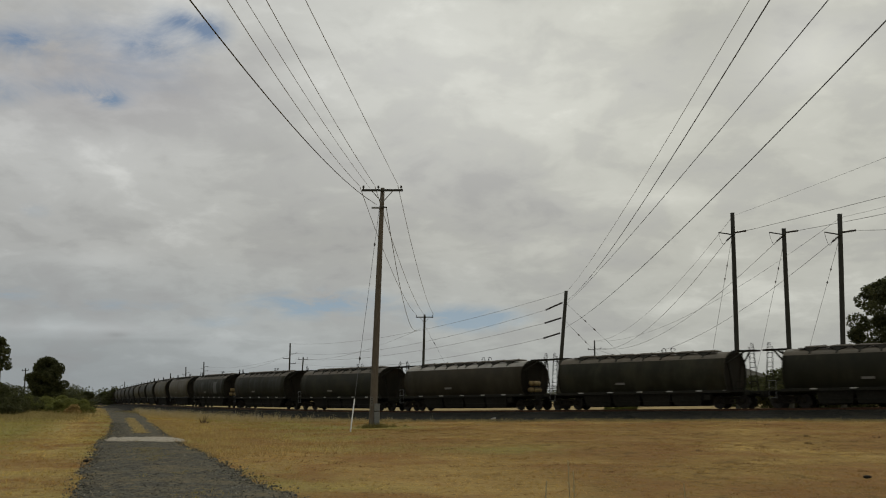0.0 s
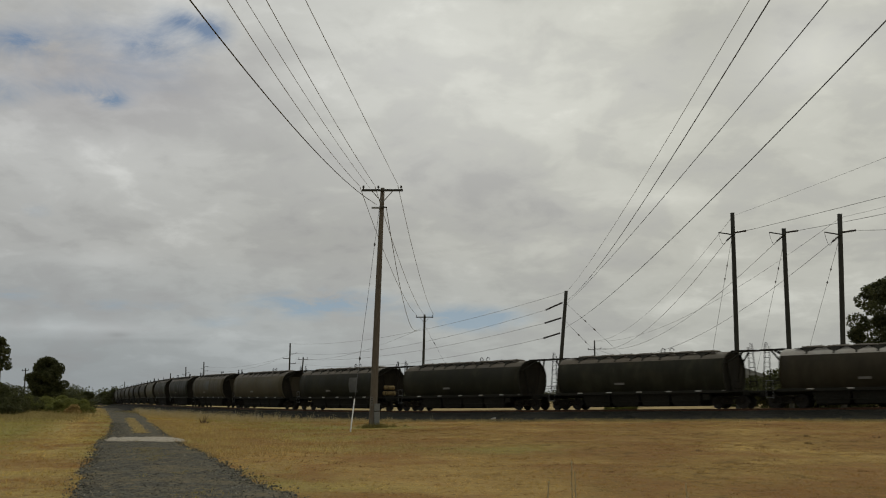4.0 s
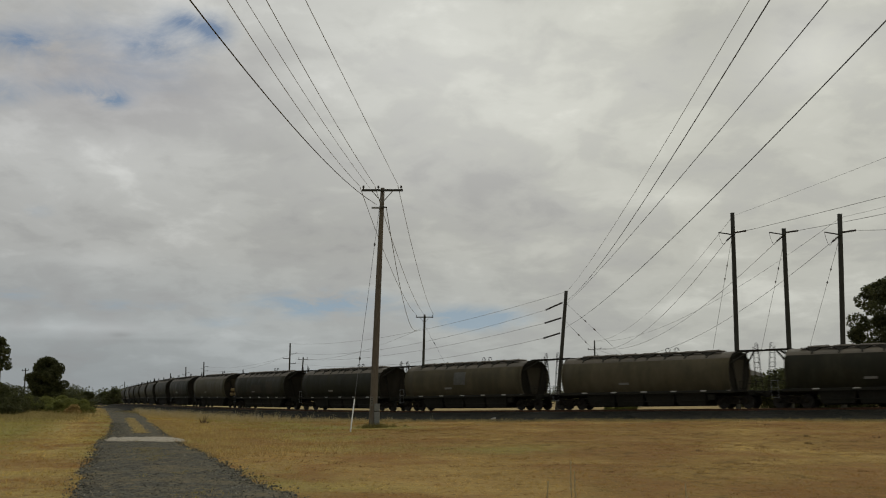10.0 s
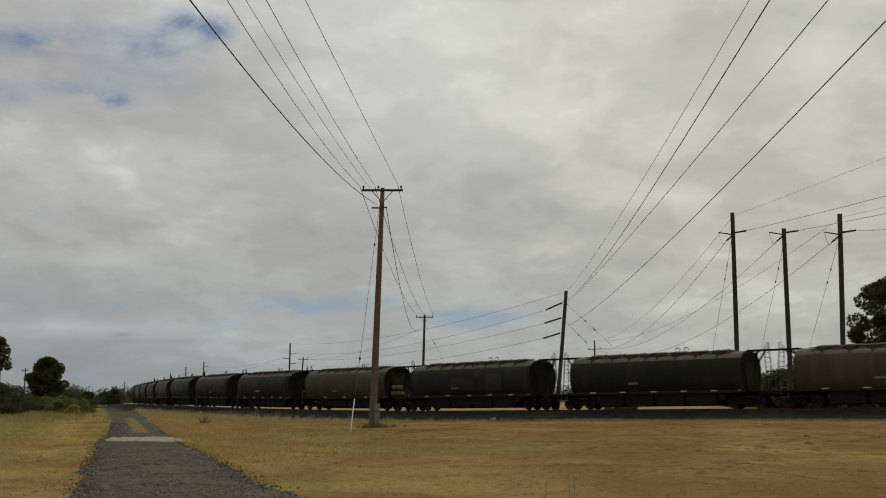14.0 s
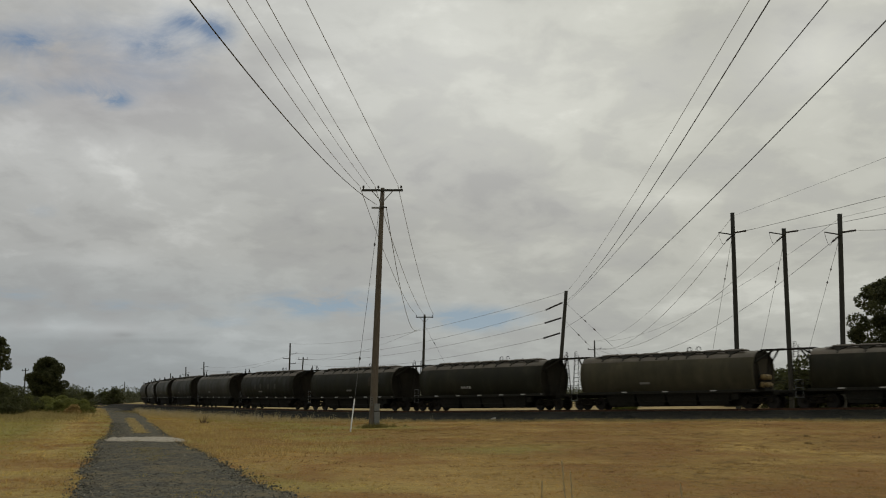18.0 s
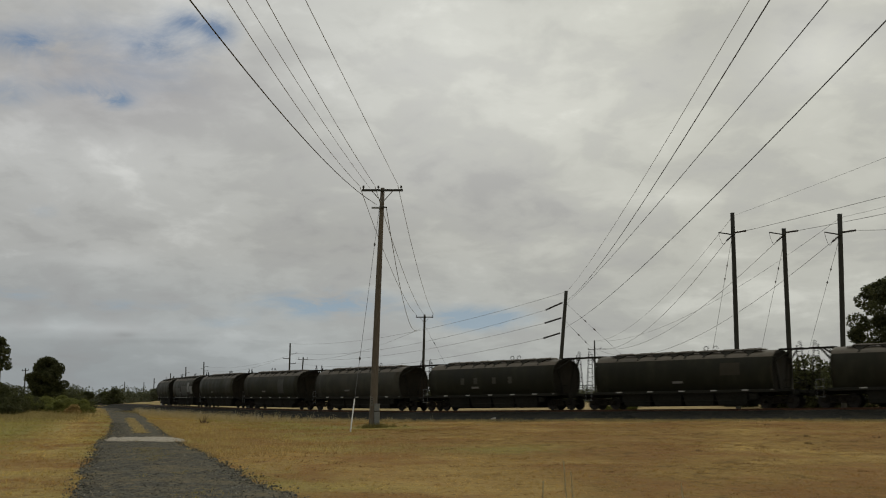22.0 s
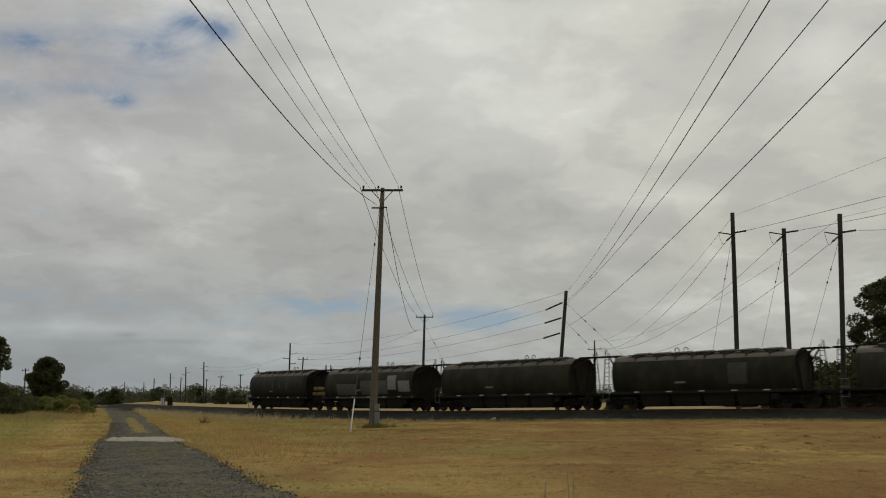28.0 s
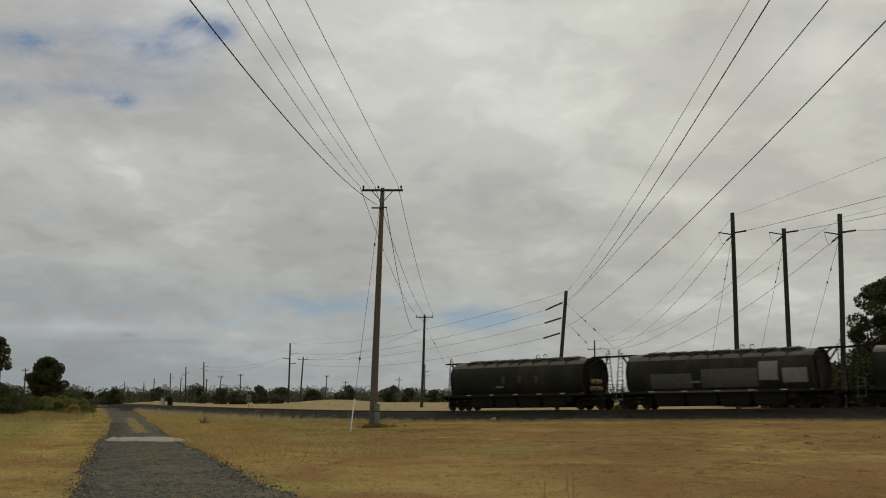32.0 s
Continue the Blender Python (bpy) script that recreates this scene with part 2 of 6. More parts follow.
M["wire"] = speckled("wire_metal", (0.06, 0.06, 0.062), (0.11, 0.11, 0.112), 3.0, 0.6, 0.4, relief=0)
M["wire_light"] = speckled("grey_wire_metal", (0.20, 0.20, 0.20), (0.30, 0.30, 0.30), 3.0, 0.6, 0.4, relief=0)
M["galv"] = speckled("galvanised_steel", (0.17, 0.18, 0.18), (0.30, 0.31, 0.31), 8.0, 0.5, 0.4, metal=0.3)
M["white"] = speckled("white_paint", (0.62, 0.62, 0.60), (0.82, 0.82, 0.80), 6.0, 0.6, 0.3, relief=0)
M["bark"] = speckled("bark", (0.06, 0.048, 0.038), (0.16, 0.13, 0.105), 8.0, 0.95, 0.3, stretch=(2, 2, 0.4), relief=0.5)


def thin_leaf(nt, b, colour, share=0.4):
    """A thin leaf or blade: part of the light passes through it."""
    nt.links.new(colour, b.inputs["Base Color"])
    tr = nt.nodes.new("ShaderNodeBsdfTranslucent")
    nt.links.new(colour, tr.inputs["Color"])
    ms = nt.nodes.new("ShaderNodeMixShader")
    ms.inputs[0].default_value = share
    nt.links.new(b.outputs[0], ms.inputs[1]), nt.links.new(tr.outputs[0], ms.inputs[2])
    nt.links.new(ms.outputs[0], nt.nodes["Material Output"].inputs["Surface"])


def leaf_mat(name, dark, light):
    m, nt, b = material(name, 0.7, 0.0, 0.25)
    rnd = nt.nodes.new("ShaderNodeNewGeometry").outputs["Random Per Island"]
    wide = noise_tex(nt, coords(nt), 0.5, 3, 0.5)
    f = maths(nt, "ADD", maths(nt, "MULTIPLY", rnd, 0.55), maths(nt, "MULTIPLY", wide, 0.45))
    thin_leaf(nt, b, ramp(nt, f, ((0.2, dark), (0.75, light))))
    return m


M["leaf_dark"] = leaf_mat("dark_leaves", (0.042, 0.048, 0.018), (0.110, 0.116, 0.046))
M["leaf_bush"] = leaf_mat("bush_leaves", (0.105, 0.120, 0.034), (0.265, 0.275, 0.080))
# far foliage: greyed and lightened to carry the haze of distance
M["leaf_grey"] = leaf_mat("hazed_scrub_leaves", (0.066, 0.076, 0.045), (0.145, 0.152, 0.092))
M["leaf_dry"] = leaf_mat("withered_leaves", (0.27, 0.185, 0.065), (0.50, 0.36, 0.15))
M["straw"] = leaf_mat("dry_grass_blades", (0.38, 0.285, 0.12), (0.66, 0.53, 0.27))
M["straw_green"] = leaf_mat("half_green_blades", (0.29, 0.235, 0.065), (0.50, 0.41, 0.14))
M["tuft"] = leaf_mat("tuft_blades", (0.10, 0.105, 0.032), (0.27, 0.22, 0.075))
M["turf_tan"] = leaf_mat("bleached_tufts", (0.34, 0.225, 0.085), (0.60, 0.44, 0.20))
M["turf_brown"] = leaf_mat("withered_tufts", (0.15, 0.085, 0.035), (0.30, 0.175, 0.075))
M["rank"] = leaf_mat("rank_grass_blades", (0.24, 0.195, 0.075), (0.52, 0.42, 0.19))
M["dead"] = leaf_mat("dead_scrub_twigs", (0.07, 0.045, 0.03), (0.16, 0.11, 0.07))


def total_of(nt, pairs):
    t = None
    for v, k in pairs:
        m = maths(nt, "MULTIPLY", v, k)
        t = m if t is None else maths(nt, "ADD", t, m)
    return t


def ground_colour(nt):
    """Dry paddock: straw, greener and reddish patches, dark thatch."""
    p = world_pos(nt)
    tiny = noise_tex(nt, p, 20.0, 4, 0.7)
    fine = noise_tex(nt, scaled(nt, p, 1.0, 0.7, 1), 6.0, 7, 0.72)
    clump = noise_tex(nt, scaled(nt, p, 0.8, 0.5, 1), 1.5, 6, 0.65, 0.3)
    wide = noise_tex(nt, scaled(nt, p, 0.14, 0.10, 1), 1.0, 5, 0.6, 0.5)
    green = noise_tex(nt, scaled(nt, p, 0.09, 0.10, 1, (7, 3, 0)), 1.0, 5, 0.62, 0.5)
    red = noise_tex(nt, scaled(nt, p, 0.22, 0.16, 1, (1, 9, 0)), 1.0, 6, 0.68, 0.5)
    dots = noise_tex(nt, scaled(nt, p, 1.6, 0.9, 1, (4, 2, 0)), 4.5, 5, 0.72)
    f = total_of(nt, ((tiny, 0.13), (fine, 0.27), (clump, 0.38), (wide, 0.22)))
    c = ramp(nt, f, ((0.425, (0.150, 0.092, 0.030)), (0.465, (0.255, 0.163, 0.053)), (0.525, (0.345, 0.232, 0.078)), (0.58, (0.50, 0.360, 0.135))))
    sep = nt.nodes.new("ShaderNodeSeparateXYZ")
    nt.links.new(p, sep.inputs[0])
    lush = maths(nt, "SUBTRACT", maths(nt, "MULTIPLY", maths(nt, "MULTIPLY_ADD", sep.outputs[0], -0.06, -0.05, True), 0.20), maths(nt, "MULTIPLY", maths(nt, "MULTIPLY_ADD", sep.outputs[0], 0.08, 0.35, True), 0.17))
    aside = maths(nt, "ADD", sep.outputs[0], maths(nt, "MULTIPLY_ADD", sep.outputs[1], 0.306, -1.33))     # metres right of the track's middle
    ragged = maths(nt, "ADD", aside, maths(nt, "MULTIPLY", maths(nt, "SUBTRACT", clump, 0.5), 5.0))
    meadow = maths(nt, "MULTIPLY_ADD", ragged, -0.35, -1.1, True)
    lush = maths(nt, "ADD", lush, maths(nt, "MULTIPLY", meadow, 0.20))
    g = maths(nt, "ADD", maths(nt, "MULTIPLY_ADD", fine, 0.25, maths(nt, "MULTIPLY", green, 0.75)), lush)
    c = mix(nt, ramp(nt, g, ((0.45, 0.0), (0.60, 0.86))), c, (0.255, 0.236, 0.070))
    edge = maths(nt, "SUBTRACT", 1.0, maths(nt, "ABSOLUTE", maths(nt, "MULTIPLY_ADD", ragged, 0.40, 1.25)), None, True)
    c = mix(nt, maths(nt, "MULTIPLY", edge, 0.75), c, (0.47, 0.335, 0.125))
    near_side = maths(nt, "SUBTRACT", 1.0, maths(nt, "ABSOLUTE", maths(nt, "MULTIPLY_ADD", ragged, 0.2, -0.9)), None, True)
    c = mix(nt, maths(nt, "MULTIPLY", near_side, 0.45), c, (0.50, 0.345, 0.125))
    c = mix(nt, maths(nt, "MULTIPLY", ramp(nt, total_of(nt, ((red, 0.5), (clump, 0.3), (fine, 0.2))), ((0.47, 0.0), (0.55, 0.72))), maths(nt, "MULTIPLY_ADD", meadow, -0.6, 1.0)), c, (0.235, 0.118, 0.044))
    c = mix(nt, ramp(nt, dots, ((0.56, 0.0), (0.63, 0.65))), c, (0.115, 0.070, 0.027))
    far = nt.nodes.new("ShaderNodeAttribute")
    far.attribute_name = "beyond"
    pale = ramp(nt, total_of(nt, ((clump, 0.5), (fine, 0.5))), ((0.42, (0.23, 0.165, 0.075)), (0.58, (0.50, 0.395, 0.205))))
    c = mix(nt, maths(nt, "MULTIPLY", far.outputs["Fac"], 0.85), c, pale)
    return c, maths(nt, "ADD", fine, clump)


def ground_mat():
    m, nt, b = material("dry_grass_ground", 0.95, 0.0, 0.1)
    c, height = ground_colour(nt)
    nt.links.new(c, b.inputs["Base Color"])
    bump(nt, b, height, 0.8, 0.06)
    return m


def turf_mat():
    """Blades in their patch's colour, each brightened by its own amount, as upright blades catch less light."""
    m, nt, b = material("turf_blades", 0.9, 0.0, 0.1)
    c, _ = ground_colour(nt)
    rnd = nt.nodes.new("ShaderNodeNewGeometry").outputs["Random Per Island"]
    tone = ramp(nt, rnd, ((0.0, (1.15, 1.14, 1.05)), (0.6, (1.75, 1.75, 1.65)), (1.0, (2.3, 2.3, 2.2))))
    thin_leaf(nt, b, mix(nt, 1.0, c, tone, "MULTIPLY"))
    return m


def stones_mat(name, dark, light, scale, warm, warm_amount, chips=0.0):
    m, nt, b = material(name, 0.95, 0.0, 0.06)
    p = scaled(nt, world_pos(nt), 1.0, 0.9, 1.0)
    vor = nt.nodes.new("ShaderNodeTexVoronoi")
    vor.inputs["Scale"].default_value = scale
    nt.links.new(p, vor.inputs["Vector"])
    fine = noise_tex(nt, p, scale * 1.6, 4, 0.6)
    wide = noise_tex(nt, p, 0.6, 4, 0.55)
    hue = nt.nodes.new("ShaderNodeSeparateXYZ")
    nt.links.new(vor.outputs["Color"], hue.inputs[0])
    f = maths(nt, "ADD", maths(nt, "MULTIPLY", hue.outputs[0], 0.6), maths(nt, "MULTIPLY", fine, 0.4))
    c = ramp(nt, f, ((0.15, dark), (0.85, light)))
    if chips:
        c = mix(nt, ramp(nt, noise_tex(nt, scaled(nt, p, 1, 0.7, 1, (3, 5, 0)), 5.0, 6, 0.75), ((0.52, 0.0), (0.62, chips))), c, warm)
        c = mix(nt, ramp(nt, noise_tex(nt, p, 22.0, 3, 0.7), ((0.60, 0.0), (0.68, chips))), c, tuple(v * 1.7 for v in light))
        c = mix(nt, ramp(nt, noise_tex(nt, scaled(nt, p, 1, 0.6, 1, (9, 1, 0)), 9.0, 5, 0.7), ((0.55, 0.0), (0.64, chips))), c, dark)
    c = mix(nt, ramp(nt, wide, ((0.48, 0.0), (0.66, warm_amount))), c, warm)
    nt.links.new(c, b.inputs["Base Color"])
    bump(nt, b, vor.outputs["Distance"], 0.8, 0.03)
    return m


M["ground"] = ground_mat()
M["turf"] = turf_mat()
M["stalk"] = leaf_mat("pale_stalks", (0.46, 0.385, 0.235), (0.74, 0.65, 0.45))
M["ballast"] = stones_mat("dark_ballast", (0.011, 0.0112, 0.0095), (0.040, 0.040, 0.034), 9.0, (0.048, 0.043, 0.030), 0.5)
M["gravel"] = stones_mat("blue_metal_gravel", (0.034, 0.033, 0.027), (0.142, 0.138, 0.114), 16.0, (0.205, 0.165, 0.098), 0.5, 0.85)
M["sand"] = stones_mat("pale_sand", (0.29, 0.262, 0.215), (0.55, 0.505, 0.425), 18.0, (0.34, 0.285, 0.20), 0.6, 0.45)
def loose_stone_mat():
    """Broken stone: each piece of its own grey, a few pale or tan."""
    m, nt, b = material("loose_stone", 0.95, 0.0, 0.08)
    rnd = nt.nodes.new("ShaderNodeNewGeometry").outputs["Random Per Island"]
    c = ramp(nt, rnd, ((0.0, (0.050, 0.048, 0.040)), (0.5, (0.120, 0.116, 0.096)), (0.8, (0.20, 0.19, 0.152)), (0.93, (0.28, 0.23, 0.145)), (1.0, (0.42, 0.41, 0.36))))
    grain = noise_tex(nt, coords(nt), 60.0, 3, 0.6)
    nt.links.new(mix(nt, ramp(nt, grain, ((0.3, 0.35), (0.7, 0.0))), c, (0.05, 0.05, 0.045)), b.inputs["Base Color"])
    return m


M["stone"] = loose_stone_mat()


# ---- mesh helpers ----
def link_mesh(name, bm, mat, parent=None, label="", smooth=False):
    me = bpy.data.meshes.new(name)
    bm.to_mesh(me)
    bm.free()
    me.materials.append(mat)
    if smooth:
        for poly in me.polygons:
            poly.use_smooth = True
    ob = new(name, me)
    if parent is not None:
        ob.parent = parent
    if label:
        ob["label"] = label
    return ob


def part(name, bm, mat, parent, label="", smooth=False):
    return link_mesh(name, bm, mat, parent, label, smooth)


def soup(name, verts, faces, mat, parent=None, smooth=False):
    me = bpy.data.meshes.new(name)
    me.from_pydata([tuple(v) for v in verts], [], [tuple(f) for f in faces])
    me.materials.append(mat)
    if smooth:
        me.polygons.foreach_set("use_smooth", [True] * len(me.polygons))
    me.update()
    ob = new(name, me)
    if parent is not None:
        ob.parent = parent
    return ob


def thing(name, m, label, category, group=""):
    ob = new(name)
    ob.empty_display_size = 0.3
    ob.matrix_basis = m
    return tagged(ob, label, category, group)


def box(bm, cx, cy, cz, sx, sy, sz, bev=0.0, rot=None):
    r = bmesh.ops.create_cube(bm, size=1.0)
    vs = r["verts"]
    bmesh.ops.scale(bm, vec=(sx, sy, sz), verts=vs)
    if bev:
        es = list({e for v in vs for e in v.link_edges})
        b = bmesh.ops.bevel(bm, geom=es, offset=bev, segments=1, affect="EDGES")
        vs = list({v for f in b["faces"] for v in f.verts} | {v for v in vs if v.is_valid})
    if rot is not None:
        bmesh.ops.rotate(bm, cent=(0, 0, 0), matrix=rot.to_3x3(), verts=vs)
    bmesh.ops.translate(bm, vec=(cx, cy, cz), verts=vs)
    return bm


def rod(bm, a, b, r0, r1=None, seg=6):
    """A tapered round bar from a to b."""
    a, b = Vector(a), Vector(b)
    r1 = r0 if r1 is None else r1
    q = (b - a).to_track_quat("Z", "Y").to_matrix()
    rings = []
    for c, r in ((a, r0), (b, r1)):
        rings.append([bm.verts.new(c + q @ Vector((r * math.cos(2 * math.pi * i / seg), r * math.sin(2 * math.pi * i / seg), 0))) for i in range(seg)])
    for i in range(seg):
        j = (i + 1) % seg
        bm.faces.new((rings[0][i], rings[0][j], rings[1][j], rings[1][i]))
    bm.faces.new(rings[0][::-1]), bm.faces.new(rings[1])
    return bm


def pipe(bm, pts, r, seg=5):
    for a, b in zip(pts, pts[1:]):
        rod(bm, a, b, r, r, seg)
    return bm


def hoop(bm, centre, radius, r, axis="y", start=0, end=360, n=10, seg=5):
    pts = []
    for i in range(n + 1):
        t = radians(start + (end - start) * i / n)
        u, w = radius * math.cos(t), radius * math.sin(t)
        pts.append(Vector(centre) + (Vector((u, 0, w)) if axis == "y" else Vector((0, u, w))))
    return pipe(bm, pts, r, seg)


def B():
    return bmesh.new()


def smooth01(t):
    t = np.clip(t, 0, 1)
    return t * t * (3 - 2 * t)


# ---- the railway line: heading and rail height along its length ----
NODE_S = (-360, -240, -170, -125, -90, -60, -35, -10, 20, 50, 320)
NODE_TURN = (19.9, 19.1, 18.7, 18.8, 23.2, 30.6, 39.0, 47.8, 54.6, 60.5, 61.5)
NODE_ZS = (-360, -170, -90, -35, 5, 26, 60, 320)
NODE_Z = (0.83, 1.01, 0.89, 0.66, 1.09, 1.40, 1.5, 1.5)
STEP = 0.5
LINE_S = np.arange(-420, 330, STEP)


def smoothed(values, n=41):
    return np.convolve(np.pad(values, n // 2, "edge"), np.ones(n) / n, "valid")


LINE_TURN = np.radians(smoothed(np.interp(LINE_S, NODE_S, NODE_TURN)))
LINE_Z = smoothed(np.interp(LINE_S, NODE_ZS, NODE_Z))
LINE_X = np.cumsum(np.sin(LINE_TURN)) * STEP
LINE_Y = np.cumsum(-np.cos(LINE_TURN)) * STEP
ZERO = int(np.argmin(np.abs(LINE_S)))
LINE_X += 19.585 - LINE_X[ZERO]
LINE_Y += 74.332 - LINE_Y[ZERO]


def on_line(s, off=0.0, up=0.0):
    """A point of the line; off: metres towards the camera's side, up: above the rail tops."""
    t = np.interp(s, LINE_S, LINE_TURN)
    return Vector((np.interp(s, LINE_S, LINE_X) - off * math.cos(t), np.interp(s, LINE_S, LINE_Y) - off * math.sin(t), np.interp(s, LINE_S, LINE_Z) + up))


SX, SY, SZ, ST = LINE_X[::6], LINE_Y[::6], LINE_Z[::6], LINE_TURN[::6]


def line_offset(x, y):
    """Signed distance from the line (towards the camera's side is positive)."""
    x, y = np.atleast_1d(x).ravel(), np.atleast_1d(y).ravel()
    off = np.empty(len(x))
    for i in range(0, len(x), 8000):
        dx, dy = x[i:i + 8000, None] - SX[None], y[i:i + 8000, None] - SY[None]
        k = np.argmin(dx * dx + dy * dy, axis=1)
        r = np.arange(len(k))
        off[i:i + 8000] = -dx[r, k] * np.cos(ST[k]) - dy[r, k] * np.sin(ST[k])
    return off


def road_mid(y):
    return 1.33 - 0.306 * y - 0.00004 * np.maximum(np.asarray(y, float) - 90, 0) ** 2


def ground_z(x, y, off=None):
    x, y = np.atleast_1d(np.asarray(x, float)).ravel(), np.atleast_1d(np.asarray(y, float)).ravel()
    off = line_offset(x, y) if off is None else off
    side = np.where(x > -17, -0.2 + 0.0165 * (np.minimum(x, 32) + 17), np.minimum(-0.2 - 0.010 * (x + 17), 0.25))
    near = side * smooth01((y - 25) / 40)
    beyond = 0.55 + 0.75 * smooth01((-off - 5) / 60)
    beyond += 1.05 * np.exp(-((x + 19) / 8.5) ** 2 - ((y - 185) / 16) ** 2) + 0.2 * np.exp(-((x - 8) / 26) ** 2 - ((y - 200) / 20) ** 2) + 1.5 * np.exp(-((x + 72) / 9) ** 2 - ((y - 262) / 30) ** 2) + 1.2 * np.exp(-((x + 86) / 10) ** 2 - ((y - 325) / 25) ** 2)
    w = smooth01((-off - 2.0) / 5.0)
    z = near * (1 - w) + beyond * w
    z += 0.035 * np.sin(x * 0.43 + 1.2 * np.sin(y * 0.21)) * np.sin(y * 0.31 + 0.8) * smooth01((np.hypot(x, y) - 4) / 10) * (np.abs(off) > 5)
    return z


def gz(x, y):
    return float(ground_z(x, y)[0])


def spaced(lo, hi, fine_lo, fine_hi, step, grow=1.16):
    v = list(np.arange(fine_lo, fine_hi + step, step))
    d = step
    while v[-1] < hi:
        d *= grow
        v.append(v[-1] + d)
    d = step
    while v[0] > lo:
        d *= grow
        v.insert(0, v[0] - d)
    return np.array(v)


def grid_faces(nx, ny):
    a = (np.arange(ny - 1)[:, None] * nx + np.arange(nx - 1)[None]).ravel()
    return np.stack([a, a + 1, a + nx + 1, a + nx], 1)


# ---- the ground, one sheet to the horizon ----
gx, gy = spaced(-4300, 4300, -60, 45, 1.0), spaced(-600, 4300, 10, 130, 1.0)
GX, GY = np.meshgrid(gx, gy)
GZ = ground_z(GX, GY)
ground = soup("ground", np.stack([GX.ravel(), GY.ravel(), GZ], 1), grid_faces(len(gx), len(gy)), M["ground"], smooth=True)
beyond = ground.data.attributes.new("beyond", "FLOAT", "POINT")
beyond.data.foreach_set("value", smooth01((-line_offset(GX.ravel(), GY.ravel()) - 1) / 4).astype(np.float32))
tagged(ground, "flat paddock of short dry golden grass with greener streaks", "ground", kind="structure")

# ---- gravel track with a sandy crossing strip ----
rng = np.random.default_rng(4)


def wobble(y, seed, amp):
    return amp * (np.sin(y * 0.9 + seed) * 0.4 + np.sin(y * 0.37 + seed * 2.1) * 0.5 + np.sin(y * 2.3 + seed * 0.7) * 0.25)


def ribbon(name, ys, left, right, lift, mat, cols=8, ragged=0.0, seed=1):
    """A strip of ground between two edges, draped a little above the ground; ragged: how far its surface dips in and out."""
    rr = np.random.default_rng(seed)
    us = np.linspace(0, 1, cols)
    left, right = left + rr.normal(0, 0.06, len(ys)), right + rr.normal(0, 0.06, len(ys))
    X = left[:, None] * (1 - us) + right[:, None] * us
    Y = np.repeat(ys[:, None], cols, 1)
    crown = lift + 0.03 * np.sin(np.pi * us)[None] * np.ones_like(X) + ragged * rr.normal(0, 1, X.shape)
    crown[:, 0] = crown[:, -1] = -0.02
    if ragged:
        crown[:2] = crown[-2:] = -0.02
    Z = ground_z(X, Y) + crown.ravel()
    return soup(name, np.stack([X.ravel(), Y.ravel(), Z], 1), grid_faces(cols, len(ys)), mat, smooth=True)


# how far the gravel reaches to each side of the track's middle
EDGE_Y = (0, 17, 33, 46, 55, 75, 92, 115, 160, 330)
EDGE_LEFT = (2.0, 1.84, 1.68, 1.45, 1.1, 0.75, 0.55, 0.65, 1.0, 1.2)
EDGE_RIGHT = (2.0, 1.84, 1.78, 1.85, 2.1, 2.5, 2.6, 3.2, 3.6, 3.6)


def on_track(x, y, spare=0.0):
    u = x - road_mid(y)
    return (u > -np.interp(y, EDGE_Y, EDGE_LEFT) - spare) & (u < np.interp(y, EDGE_Y, EDGE_RIGHT) + spare)


ys = np.concatenate([np.arange(-30, 60, 0.5), np.arange(60, 140, 1.5), np.arange(140, 330, 5.0)])
mid = road_mid(ys)
road = ribbon("road", ys, mid - np.interp(ys, EDGE_Y, EDGE_LEFT) - 0.15 + wobble(ys, 1.0, 0.16), mid + np.interp(ys, EDGE_Y, EDGE_RIGHT) + 0.15 + wobble(ys, 4.0, 0.16), 0.012, M["gravel"])
tagged(road, "straight farm track of loose blue-grey gravel", "gravel track", kind="structure")
ys = np.arange(56.0, 106.0, 0.5)
mid = road_mid(ys) + np.interp(ys, (54, 75, 95, 122), (0.75, 0.95, 1.15, 1.6))
taper = smooth01((ys - 56) / 7) * smooth01((106 - ys) / 16) * (0.21 + 0.10 * np.sin(ys * 0.31) + 0.08 * np.sin(ys * 0.83))
verge = ribbon("grass_strip", ys, mid - taper, mid + taper, 0.05, M["ground"], 6)
tagged(verge, "strip of dry grass between the wheel tracks of the gravel road", "grass strip", kind="structure")
ys = np.arange(41.4, 48.9, 0.25)
mid = road_mid(ys)
bulge = np.sin(np.pi * (ys - 41.4) / 7.5 * 0.98 + 0.02) ** 0.25
sand = ribbon("sand_strip", ys, mid - 1.28 * bulge + wobble(ys * 2, 3.0, 0.2), mid + 1.98 * bulge + wobble(ys * 2, 6.0, 0.3), 0.030, M["sand"], 26, 0.028, 5)
tagged(sand, "pale sandy patch across the gravel track", "sand patch", kind="structure")

